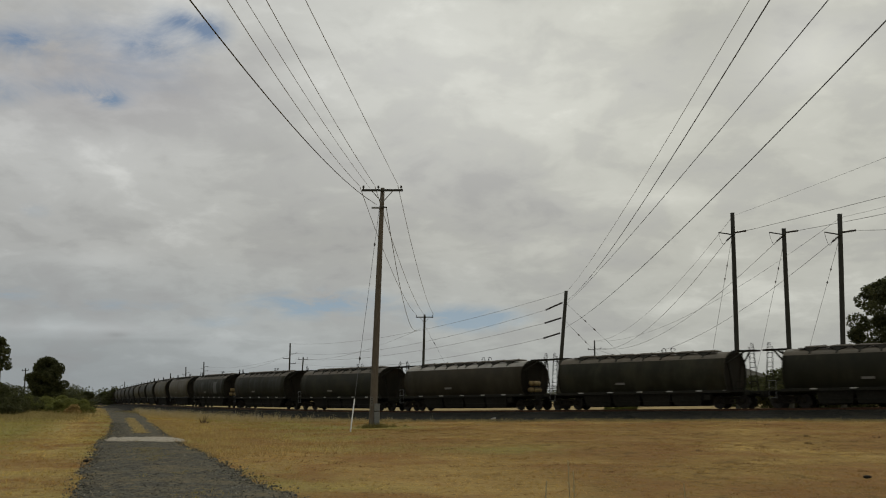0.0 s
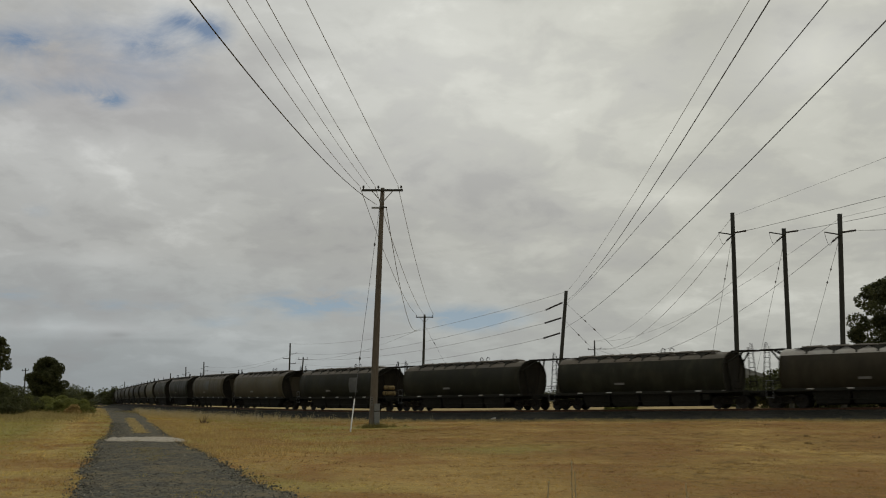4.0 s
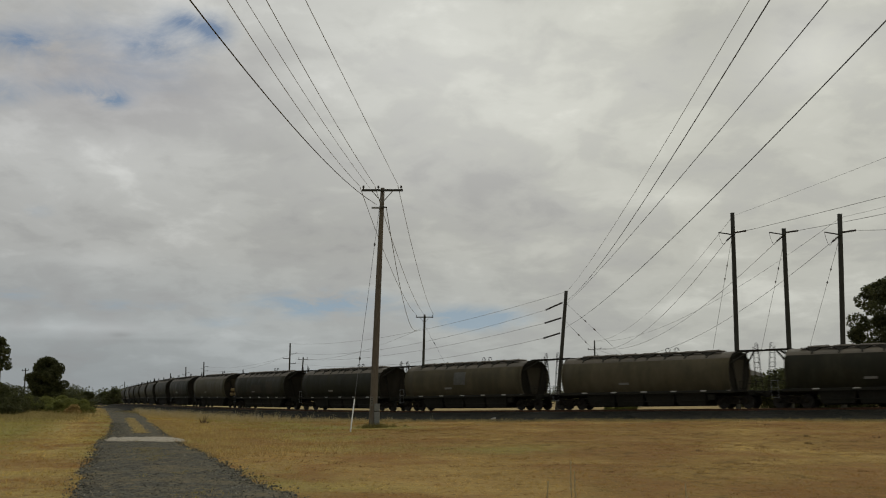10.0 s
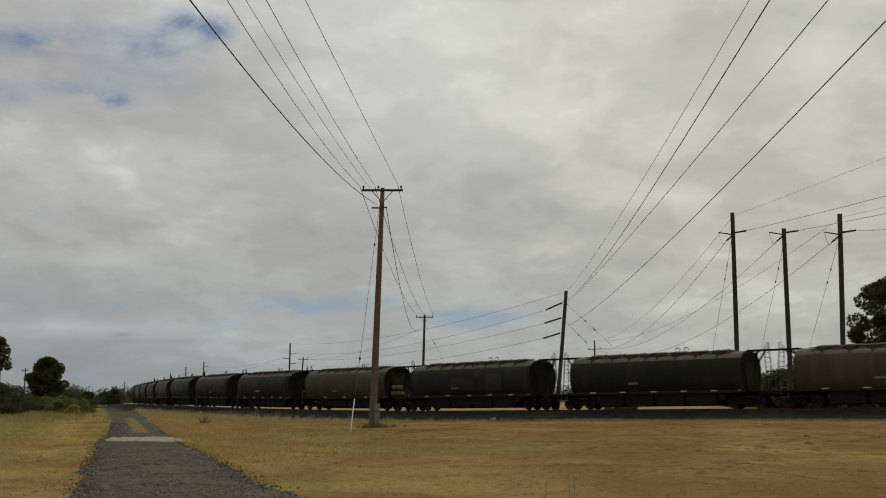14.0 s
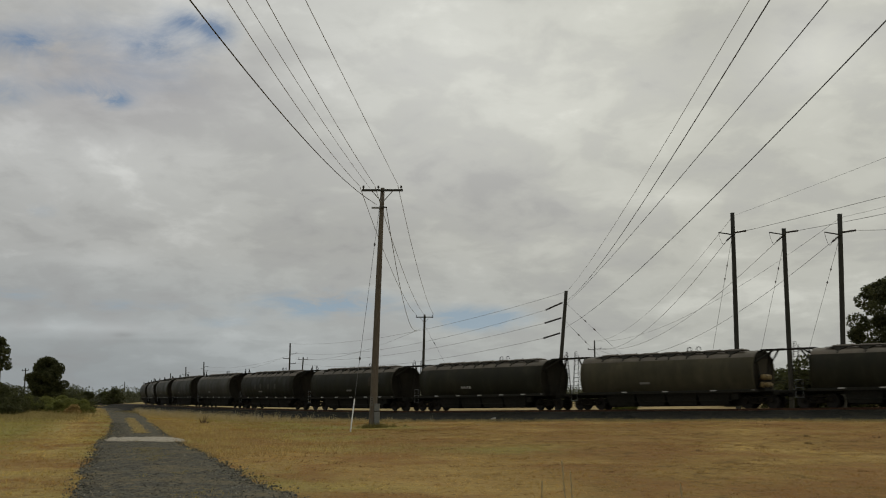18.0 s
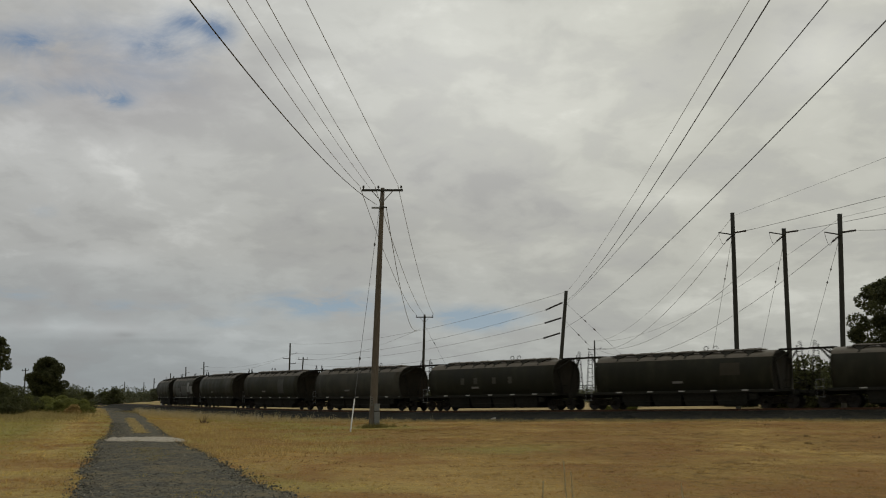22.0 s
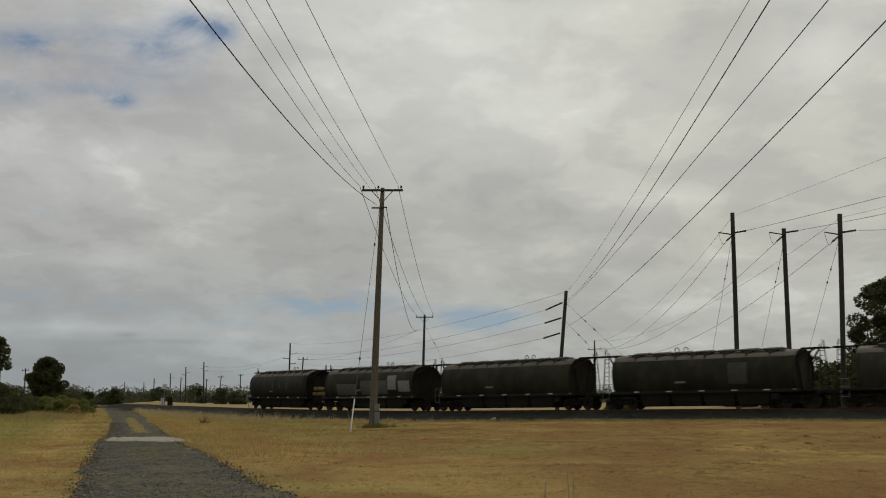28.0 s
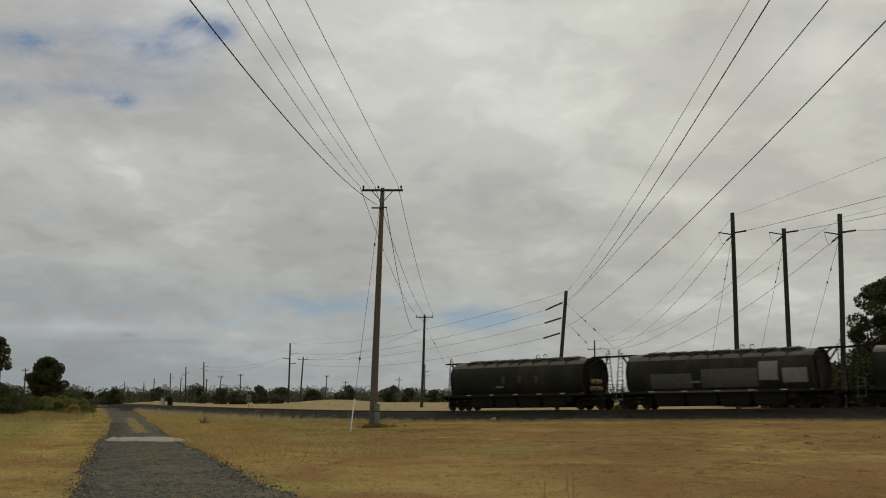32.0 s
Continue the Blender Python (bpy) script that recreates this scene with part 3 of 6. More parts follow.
# ---- ballast bank, sleepers and rails ----
ss = np.concatenate([np.arange(-400, -120, 4.0), np.arange(-120, 60, 0.8), np.arange(60, 320, 5.0)])
profile = ((-4.6, None), (-3.3, 0.5), (-2.1, 0.0), (-1.2, 0.03), (0.0, 0.03), (1.2, 0.03), (2.1, 0.0), (2.8, 0.25), (3.6, 0.5), (4.5, 0.72), (5.4, 0.85), (6.6, 0.94), (7.9, 0.985), (9.4, None))
verts = []
rng = np.random.default_rng(8)
for s in ss:
    for off, drop in profile:
        if off > 2.5:
            off += 0.14 * rng.standard_normal() * (1 if off < 6 else 2.0)
        p = on_line(s, off)
        foot = gz(p.x, p.y) - (0.06 if off < 6 else 0.0)
        top = p.z - 0.15
        if drop is None:
            z = foot - 0.06
        else:
            z = top + drop * (foot - top) + (0.03 if off < 6 else 0.018) * rng.standard_normal()
        verts.append((p.x + 0.04 * rng.standard_normal(), p.y, z))
ballast = soup("ballast_bank", verts, grid_faces(len(profile), len(ss)), M["ballast"], smooth=False)
tagged(ballast, "dark crushed-stone ballast bank under the railway line", "ballast", kind="structure")

RAIL = ((-0.035, 0.0), (0.035, 0.0), (0.035, -0.035), (0.01, -0.05), (0.01, -0.12), (0.065, -0.14), (-0.065, -0.14), (-0.01, -0.12), (-0.01, -0.05), (-0.035, -0.035))
for side in (0.535, -0.535):
    verts = []
    for s in ss:
        for o, z in RAIL:
            verts.append(on_line(s, side + o, z))
    n = len(RAIL)
    faces = [(i * n + j, i * n + (j + 1) % n, (i + 1) * n + (j + 1) % n, (i + 1) * n + j) for i in range(len(ss) - 1) for j in range(n)]
    rail = soup("rail", verts, faces, M["rail"])
    tagged(rail, "rust-brown steel rail with a worn top", "rail", "rails of the line", "structure")

verts, faces = [], []
for s in np.arange(-140, 40, 0.68):
    k = len(verts)
    for dz in (-0.135, -0.27):
        for ds, do in ((-0.12, -1.05), (0.12, -1.05), (0.12, 1.05), (-0.12, 1.05)):
            verts.append(on_line(s + ds, do, dz))
    faces += [(k, k + 1, k + 2, k + 3), (k, k + 4, k + 5, k + 1), (k + 1, k + 5, k + 6, k + 2), (k + 2, k + 6, k + 7, k + 3), (k + 3, k + 7, k + 4, k)]
sleepers = soup("sleepers", verts, faces, M["sleeper"])
tagged(sleepers, "row of grey timber sleepers half sunk in ballast", "sleepers", kind="stuff")

# ---- the cloud deck ahead: a far backdrop that drifts slowly ----
def backdrop():
    az = np.radians(np.linspace(-75, 75, 61))
    el = np.radians(np.concatenate([[-3], np.linspace(-0.5, 40, 28)]))
    A, E_ = np.meshgrid(az, el)
    R = 4600.0
    v = np.stack([R * np.sin(A) * np.cos(E_), R * np.cos(A) * np.cos(E_), R * np.sin(E_)], -1).reshape(-1, 3)
    m = bpy.data.materials.new("cloud_deck")
    m.use_nodes = True
    nt = m.node_tree
    nt.nodes.clear()
    grey, clear, el_deg = cloud_colour(nt, coords(nt))
    blue = ramp(nt, maths(nt, "DIVIDE", el_deg, 30.0), ((0.0, (0.36, 0.43, 0.50)), (0.25, (0.235, 0.315, 0.42)), (0.8, (0.13, 0.19, 0.34))))
    c = mix(nt, clear, grey, blue)
    em = nt.nodes.new("ShaderNodeEmission")
    nt.links.new(c, em.inputs["Color"])
    o = nt.nodes.new("ShaderNodeOutputMaterial")
    nt.links.new(em.outputs[0], o.inputs["Surface"])
    m.cycles.emission_sampling = "NONE"
    ob = soup("backdrop", v, grid_faces(len(az), len(el)), m, smooth=True)
    ob.matrix_basis = pose(0, 0, 1.5)
    return tagged(ob, "broken grey-white cloud deck with small blue gaps", "sky", kind="structure")


sky_deck = backdrop()

# ---- hopper wagons ----
HALF = 6.7          # half the tank's length
PITCH_L = 17.1      # from coupling to coupling
BOGIE = 6.6
AXLE = 0.9
WHEEL_R = 0.43
SECTION = ((1.18, 1.12), (1.39, 1.42), (1.53, 1.80), (1.60, 2.22), (1.59, 2.64), (1.50, 3.02), (1.33, 3.32))
ROOF = ((1.33, 3.32), (1.12, 3.53), (0.80, 3.69), (0.42, 3.77), (0.0, 3.80), (-0.42, 3.77), (-0.80, 3.69), (-1.12, 3.53), (-1.33, 3.32))


def shell(bm, prof, xs, thick=0.0):
    rings = [[bm.verts.new((x, y, z)) for y, z in prof] for x in xs]
    for a, b in zip(rings, rings[1:]):
        for i in range(len(prof) - 1):
            bm.faces.new((a[i], a[i + 1], b[i + 1], b[i]))
    return rings


def wheelset_mesh():
    bm = B()
    rod(bm, (0, -0.75, 0), (0, 0.75, 0), 0.075, seg=8)
    for s in (-1, 1):
        rod(bm, (0, s * 0.47, 0), (0, s * 0.505, 0), WHEEL_R + 0.028, seg=20)
        rod(bm, (0, s * 0.505, 0), (0, s * 0.60, 0), WHEEL_R, WHEEL_R - 0.006, seg=20)
        rod(bm, (0, s * 0.60, 0), (0, s * 0.615, 0), WHEEL_R - 0.07, WHEEL_R - 0.09, seg=20)
        for k in range(4):     # lightening holes' ribs
            a = radians(90 * k + 20)
            box(bm, 0.24 * math.cos(a), s * 0.622, 0.24 * math.sin(a), 0.09, 0.02, 0.09)
    return bm


def bogie(parent, x):
    bo = new("bogie")
    bo.empty_display_size = 0.2
    bo.parent, bo.location = parent, (x, 0, 0)
    bo["label"] = "two-axle cast steel bogie"
    for s in (-1, 1):
        bm = B()
        y = s * 0.80
        box(bm, 0, y, 0.72, 1.5, 0.13, 0.10, 0.02)
        box(bm, 0, y, 0.34, 0.85, 0.12, 0.09, 0.02)
        for e in (-1, 1):
            box(bm, e * AXLE, y, 0.50, 0.30, 0.17, 0.30, 0.04)
            rod(bm, (e * AXLE, y, 0.44), (e * AXLE, y + s * 0.13, 0.44), 0.10, 0.085, 10)
            box(bm, e * 0.60, y, 0.51, 0.10, 0.11, 0.46, 0.02, Euler((0, radians(e * 38), 0)).to_matrix())
            box(bm, e * 0.30, y, 0.53, 0.09, 0.12, 0.36, 0.015)
        part("side_frame", bm, M["bogie"], bo)
        for dx in (-0.13, 0.13):
            bm = B()
            for k in range(4):
                rod(bm, (dx, y, 0.40 + 0.06 * k), (dx, y, 0.46 + 0.06 * k), 0.085, 0.07, 8)
            part("spring", bm, M["bogie"], bo)
    bm = box(B(), 0, 0, 0.70, 0.36, 1.55, 0.20, 0.03)
    part("bolster", bm, M["bogie"], bo)
    for e in (-1, 1):
        ws = part("wheelset", wheelset_mesh(), M["wheel"], bo, "steel wheelset with worn bright treads")
        ws.location = (e * AXLE, 0, WHEEL_R)
        bm = B()
        for s in (-1, 1):
            box(bm, e * (AXLE - 0.50), s * 0.55, 0.44, 0.07, 0.12, 0.30, 0.02)
        rod(bm, (e * (AXLE - 0.5), -0.55, 0.44), (e * (AXLE - 0.5), 0.55, 0.44), 0.03, seg=6)
        part("brake_beam", bm, M["bogie"], bo)
    return bo


def wagon(tank_mat, label, end_mat="end", group="hopper wagons of the train"):
    w = thing("hopper_wagon", pose(0, 0, 0), label, "hopper wagon", group)
    # tank: two bulging sides
    xs = np.linspace(-HALF, HALF, 14)
    for s in (-1, 1):
        bm = B()
        shell(bm, [(s * y, z) for y, z in SECTION], xs)
        inner = shell(bm, [(s * (y - 0.05), z) for y, z in SECTION], (-HALF, HALF))
        bm.verts.ensure_lookup_table()
        n = len(SECTION)
        for k, base in ((0, 0), (1, (len(xs) - 1) * n)):
            for i in range(n - 1):
                a, b = bm.verts[base + i], bm.verts[base + i + 1]
                bm.faces.new((a, b, inner[k][i + 1], inner[k][i]))
        bmesh.ops.recalc_face_normals(bm, faces=bm.faces)
        part("tank_side", bm, tank_mat, w, smooth=True)
    # weld bands on the side
    for x in (-HALF + 0.04, HALF - 0.04):
        for s in (-1, 1):
            bm = B()
            r = [[bm.verts.new((x + dx, s * (y + g), z)) for y, z in SECTION] for dx, g in ((-0.05, 0.0), (-0.05, 0.018), (0.05, 0.018), (0.05, 0.0))]
            for p, q in zip(r, r[1:]):
                for i in range(len(SECTION) - 1):
                    bm.faces.new((p[i], p[i + 1], q[i + 1], q[i]))
            part("end_band", bm, tank_mat, w)
    # roof
    bm = B()
    shell(bm, ROOF, xs)
    shell(bm, [(y, z - 0.06) for y, z in ROOF], (-HALF, HALF))
    part("roof", bm, M["roof"], w, "brown roof sheet, lightened for the sky light on it", True)
    # roof edge brackets that carry the running board, flared to include its shadow on the roof
    for s in (-1, 1):
        for x in (-5.0, -3.3, -1.9, -0.6, 0.35, 1.76, 3.32, 4.95):
            bm = B()
            rows = []
            for k in range(6):      # a gusset with a narrow foot; its wide dark top draws the running board's shadow
                t = k / 5
                half, y, z = 0.045 + 0.52 * (1 - t) ** 2.6, 0.86 + 0.43 * t, 3.80 - 0.385 * t - 0.03 * math.sin(math.pi * t)
                rows.append([bm.verts.new((x - half, s * y, z)), bm.verts.new((x + half, s * y, z)), bm.verts.new((x + half, s * (y - 0.03), z - 0.05)), bm.verts.new((x - half, s * (y - 0.03), z - 0.05))])
            for p, q in zip(rows, rows[1:]):
                for i in range(4):
                    j = (i + 1) % 4
                    bm.faces.new((p[i], p[j], q[j], q[i]))
            bm.faces.new(rows[0]), bm.faces.new(rows[-1][::-1])
            bmesh.ops.recalc_face_normals(bm, faces=bm.faces)
            part("bracket", bm, M["under"], w)
        bm = box(B(), 0, s * 0.74, 3.785, 2 * HALF - 1.7, 0.28, 0.035, 0.008)
        part("running_board", bm, M["ladder"], w)
    # hatch covers in a row along the roof
    for i in range(7):
        x = -4.86 + i * 1.62
        bm = box(B(), x, 0, 3.85, 1.46, 0.86, 0.13, 0.05)
        box(bm, x, 0, 3.925, 1.0, 0.52, 0.04, 0.02)
        hat = part("hatch_cover", bm, M["hatch"], w, "dust-pale hatch cover")
        bm = B()
        hoop(bm, (x + 0.55, -0.36, 3.91), 0.06, 0.012, "y", 0, 180, 5, 4)
        part("latch", bm, M["ladder"], hat)
    for x in (1.5, 2.2):
        bm = B()
        hoop(bm, (x, -0.30, 4.05), 0.16, 0.027, "y", *((0, 360) if x < 2 else (-20, 200)), 12, 5)
        part("grab_hoop", bm, M["ladder"], w)
    # ends
    for e in (-1, 1):
        bm = B()
        prof = [(-y, z) for y, z in SECTION] + [(y, z) for y, z in ROOF[::-1][1:-1]] + [(y, z) for y, z in SECTION[::-1]]
        face = [bm.verts.new((e * (HALF - 0.10 - 0.05 * max(0, (2.2 - z))), y * 0.985, z)) for y, z in prof]
        back = [bm.verts.new((e * (HALF - 0.16 - 0.05 * max(0, (2.2 - z))), y * 0.985, z)) for y, z in prof]
        bm.faces.new(face), bm.faces.new(back[::-1])
        part("end_wall", bm, M["end"], w)
        bm = B()       # pressed panel that narrows to the foot of the end
        p = ((-0.80, 3.25), (0.80, 3.25), (0.30, 1.25), (-0.30, 1.25))
        outer = [bm.verts.new((e * (HALF - 0.06), y, z)) for y, z in p]
        inner = [bm.verts.new((e * (HALF - 0.22), y * 1.05, z)) for y, z in p]
        bm.faces.new(outer)
        for i in range(4):
            j = (i + 1) % 4
            bm.faces.new((outer[i], inner[i], inner[j], outer[j]))
        part("end_panel", bm, M[end_mat], w)
        for y in (-1.0, 1.0):
            bm = B()
            rod(bm, (e * (HALF - 0.04), y * 1.0, 3.30), (e * (HALF + 0.02), y * 0.42, 1.15), 0.045, 0.045, 6)
            part("end_stiffener", bm, M["under"], w)
        # roof platform with its struts
        bm = box(B(), e * 7.55, 0, 3.785, 1.74, 0.80, 0.085, 0.015)
        plat = part("roof_platform", bm, M["ladder"], w)
        for k in range(5):
            bm = box(B(), e * (6.86 + 0.34 * k), 0, 3.84, 0.26, 0.80, 0.02)
            part("tread_plate", bm, M["ladder"], plat)
        for y in (-0.36, 0.36):
            bm = B()
            rod(bm, (e * 7.62, y, 3.76), (e * (HALF - 0.02), y * 3.4, 2.95), 0.065, seg=6)
            rod(bm, (e * 7.10, y, 3.76), (e * (HALF - 0.02), y * 3.0, 3.42), 0.05, seg=6)
            part("platform_strut", bm, M["under"], w)
        # ladder from the deck to the platform, with hoops at its head
        lad = new("ladder")
        lad.empty_display_size = 0.1
        lad.parent = w
        x0, x1, yl = 7.82, 8.10, -0.12
        for xb, xt, rr in ((x0 + 0.06, x0, 0.032), (x1 + 0.28, x1, 0.038)):
            bm = B()
            rod(bm, (e * xb, yl, 1.15), (e * xt, yl, 4.22 if xt == x1 else 4.05), rr, seg=5)
            part("stile", bm, M["ladder"], lad)
        for k in range(8):
            z = 1.45 + 0.31 * k
            g = 1 - (z - 1.15) / 2.93
            bm = B()
            rod(bm, (e * (x0 + 0.06 * g), yl, z), (e * (x1 + 0.28 * g), yl, z), 0.016, seg=4)
            part("rung", bm, M["ladder"], lad)
        bm = B()
        hoop(bm, (e * (x1 - 0.07), yl, 4.22), 0.075, 0.018, "y", 0, 180, 6, 4)
        pipe(bm, [(e * (x1 - 0.145), yl, 4.22), (e * (x1 - 0.145), yl, 3.82)], 0.018)
        part("grab_hoop", bm, M["ladder"], lad)
        for z in (1.62, 1.80):
            bm = B()
            rod(bm, (e * 7.70, -1.1, z), (e * 7.70, 1.1, z), 0.014, seg=4)
            part("end_rail", bm, M["ladder"], w)
        # end deck, handrail, coupler, headstock
        bm = box(B(), e * 7.18, 0, 1.11, 1.36, 2.5, 0.06, 0.01)
        part("end_deck", bm, M["under"], w)
        part("draft_gear", box(B(), e * 8.10, 0, 1.06, 0.70, 0.80, 0.16, 0.02), M["under"], w)
        bm = box(B(), e * 7.90, 0, 1.0, 0.10, 2.5, 0.32, 0.02)
        part("headstock", bm, M["under"], w)
        for y in (-1.22,):
            bm = B()
            pipe(bm, [(e * 7.75, y, 0.62), (e * 7.75, y, 1.78), (e * 7.28, y, 1.78), (e * 7.28, y, 0.62)], 0.016)
            for z in (0.68, 1.30):
                rod(bm, (e * 7.75, y, z), (e * 7.28, y, z), 0.014, seg=5)
            part("step_frame", bm, M["galv"] if e < 0 else M["ladder"], w, "steel step frame")
        bm = B()
        rod(bm, (e * 7.6, 0, 0.86), (e * 8.42, 0, 0.86), 0.07, seg=8)
        box(bm, e * 8.44, 0.05 * e, 0.86, 0.24, 0.24, 0.28, 0.05)
        part("coupler", bm, M["under"], w)
        bm = B()
        hoop(bm, (e * 8.2, 0.3, 0.80), 0.32, 0.022, "y", 180, 320, 7, 5)
        part("brake_hose", bm, M["under"], w)
    # underframe
    part("centre_sill", box(B(), 0, 0, 0.98, 15.9, 0.46, 0.30, 0.02), M["under"], w)
    for s in (-1, 1):
        part("side_sill", box(B(), 0, s * 1.42, 1.13, 2 * HALF + 0.5, 0.10, 0.20, 0.015), M["under"], w)
        for x in (-4.8, -2.3, 0.15, 2.5, 4.75):
            part("reflector", box(B(), x, s * 1.478, 1.19, 0.44, 0.012, 0.078), M["reflector"], w, "white reflector strip")
        part("reflector", box(B(), 6.6, s * 1.478, 1.19, 0.22, 0.012, 0.09), M["plate"], w)
        x = -1.4
        part("data_plate", box(B(), x, s * 1.535, 1.80, 0.80, 0.012, 0.17), M["plate"], w)
    # discharge hoppers between the bogies
    for i in range(4):
        x = -3.6 + 2.4 * i
        bm = B()
        top = [bm.verts.new((x + a * 1.18, b * 1.22, 1.08)) for a, b in ((-1, -1), (1, -1), (1, 1), (-1, 1))]
        low = [bm.verts.new((x + a * 1.02, b * 1.02, 0.26)) for a, b in ((-1, -1), (1, -1), (1, 1), (-1, 1))]
        bm.faces.new(low[::-1]), bm.faces.new(top)
        for k in range(4):
            bm.faces.new((top[k], low[k], low[(k + 1) % 4], top[(k + 1) % 4]))
        part("discharge_hopper", bm, M["under"], w)
        part("hopper_gate", box(B(), x, 0, 0.22, 1.9, 1.7, 0.08, 0.02), M["under"], w)
    bm = B()
    rod(bm, (-4.9, -1.08, 0.52), (4.9, -1.08, 0.52), 0.035, seg=6)
    part("brake_pipe", bm, M["under"], w)
    part("air_box", box(B(), 5.15, -1.05, 0.78, 0.55, 0.35, 0.42, 0.04), M["under"], w)
    for x in (-BOGIE, BOGIE):
        bogie(w, x)
    return w


def add_patch(w, x0, x1, z0, z1, name="paint_patch", mat="patch", label="grey patch of newer paint"):
    """A painted area that follows the curve of the tank's side."""
    zs = sorted([z0, z1] + [p[1] for p in SECTION if z0 + 0.01 < p[1] < z1 - 0.01])
    prof = [(-(np.interp(z, [p[1] for p in SECTION], [p[0] for p in SECTION]) + 0.006), z) for z in zs]
    bm = B()
    shell(bm, prof, np.linspace(x0, x1, 4))
    bmesh.ops.recalc_face_normals(bm, faces=bm.faces)
    part(name, bm, M[mat], w, label, True)


def add_reservoirs(w):
    for z, l in ((2.02, 0.95), (1.52, 1.15)):
        bm = B()
        rod(bm, (6.98, -0.30 - l / 2, z), (6.98, -0.30 + l / 2, z), 0.19, seg=14)
        rod(bm, (6.98, -0.30 - l / 2 - 0.07, z), (6.98, -0.30 - l / 2, z), 0.11, 0.19, 14)
        rod(bm, (6.98, -0.30 + l / 2, z), (6.98, -0.30 + l / 2 + 0.07, z), 0.19, 0.11, 14)
        box(bm, 6.75, -0.30, z - 0.1, 0.36, 0.5, 0.12, 0.02)
        tank = part("air_reservoir", bm, M["yellow"], w, "weathered yellow air reservoir", True)
        for y in (-0.30 - l * 0.27, -0.30 + l * 0.27):
            bm = B()
            hoop(bm, (6.98, y, z), 0.198, 0.016, "y", 0, 360, 14, 4)
            part("strap", bm, M["under"], tank)
    part("reservoir_stand", box(B(), 6.92, -0.30, 1.24, 0.30, 0.9, 0.22, 0.02), M["under"], w)


proto = wagon(M["tank"], "dark soot-stained steel hopper wagon with curved sides on two bogies")
brown = wagon(M["tank_brown"], "dusty brown steel hopper wagon with curved sides on two bogies", "end_brown")
grey = wagon(M["tank_grey"], "faded grey steel hopper wagon with curved sides on two bogies")
olive = wagon(M["tank_olive"], "dusty olive-brown hopper wagon with weathered yellow air reservoirs", "end_brown")
dusty = wagon(M["tank_dust"], "brown-grey hopper wagon with pale roof sheets and yellow reservoirs")
BROWN, RESERVOIR, PALE_ROOF = (5, 6), (1, 4, 9, 17), (1,)
FIRST, LAST = -2, 17
wagons = {}
for k in range(FIRST, LAST + 1):
    if k == 0:
        wagons[k] = proto
    elif k == BROWN[0]:
        wagons[k] = brown
    elif k == 9:
        wagons[k] = olive
    elif k == 13:
        wagons[k] = grey
    elif k == 1:
        wagons[k] = dusty
    else:
        wagons[k] = copy_thing(brown if k in BROWN else proto, pose(0, 0, 0))
for k in RESERVOIR:
    add_reservoirs(wagons[k])
for k in PALE_ROOF:
    for ob in wagons[k].children:
        if ob.name.startswith("roof") and not ob.name.startswith("roof_platform"):
            ob.data = ob.data.copy()
            ob.data.materials[0] = M["roof_pale"]
            ob["label"] = "pale grey roof sheet, lightened for the sky light on it"
spare = []
for ob in wagons[9].children:
    if ob.name.startswith("reflector") and ob.data.materials[0] == M["reflector"]:
        x = sum(v.co.x for v in ob.data.vertices) / len(ob.data.vertices)
        if abs(x + 4.8) < 0.1 or abs(x - 4.75) < 0.1:
            spare.append(ob)
        elif abs(x) > 1:
            ob.location.x = -0.8 if x < 0 else 1.25
for k in (3, 9):       # two wagons have no ladder at their leading end
    for ob in wagons[k].children:
        if ob.name.startswith("ladder") and ob.children[0].data.vertices[0].co.x > 0:
            spare += [ob, *ob.children]
for ob in spare:
    bpy.data.objects.remove(ob)
tagged(wagons[17], "last dark hopper wagon with faded marks and yellow reservoirs")
tagged(wagons[16], "dark hopper wagon with four grey patches of newer paint")
tagged(wagons[12], "dark hopper wagon with four faded pale marks along its side")
tagged(wagons[4], "dark hopper wagon with one grey paint patch and yellow reservoirs")
tagged(wagons[6], "dusty brown hopper wagon with one grey paint patch")
for x0, x1, z0, z1 in ((-4.79, -1.65, 1.38, 2.38), (-0.94, 3.03, 1.40, 2.62), (3.14, 4.42, 1.80, 3.02), (4.72, 6.35, 1.62, 2.55)):
    add_patch(wagons[16], x0, x1, z0, z1, mat="patch_light" if x0 > 3 else "patch")
part("sill_stripe", box(B(), -1.0, -1.475, 1.155, 8.0, 0.010, 0.13), M["patch"], wagons[16], "pale stripe along the sill")
add_patch(wagons[4], 2.32, 3.68, 1.62, 2.95)
add_patch(wagons[6], -0.71, 0.63, 2.05, 3.05)
for x0, x1, z0, z1 in ((-1.9, 0.7, 1.62, 2.5), (2.1, 3.8, 1.5, 2.8)):
    add_patch(wagons[8], x0, x1, z0, z1, mat="patch_brown", label="brownish patch of older paint")
tagged(wagons[8], "dark hopper wagon with two brownish patches of older paint")
tagged(wagons[11], "dark hopper wagon with one brownish patch of older paint")
add_patch(wagons[11], 3.07, 4.49, 2.17, 2.99, mat="patch_brown", label="brownish patch of older paint")
for ob in wagons[11].children:
    if ob.name.startswith("data_plate"):
        ob.location.x += 1.3
add_patch(wagons[14], 2.13, 3.49, 1.6, 3.0, mat="patch_dim")
for ob in wagons[14].children:
    if ob.name.startswith("grab_hoop"):
        ob.location.x -= 3.7
for x in (-2.77, -1.32, 0.69, 2.38):
    add_patch(wagons[12], x - 0.2, x + 0.2, 2.05, 2.55, "faded_mark", "letter", "faded pale mark")
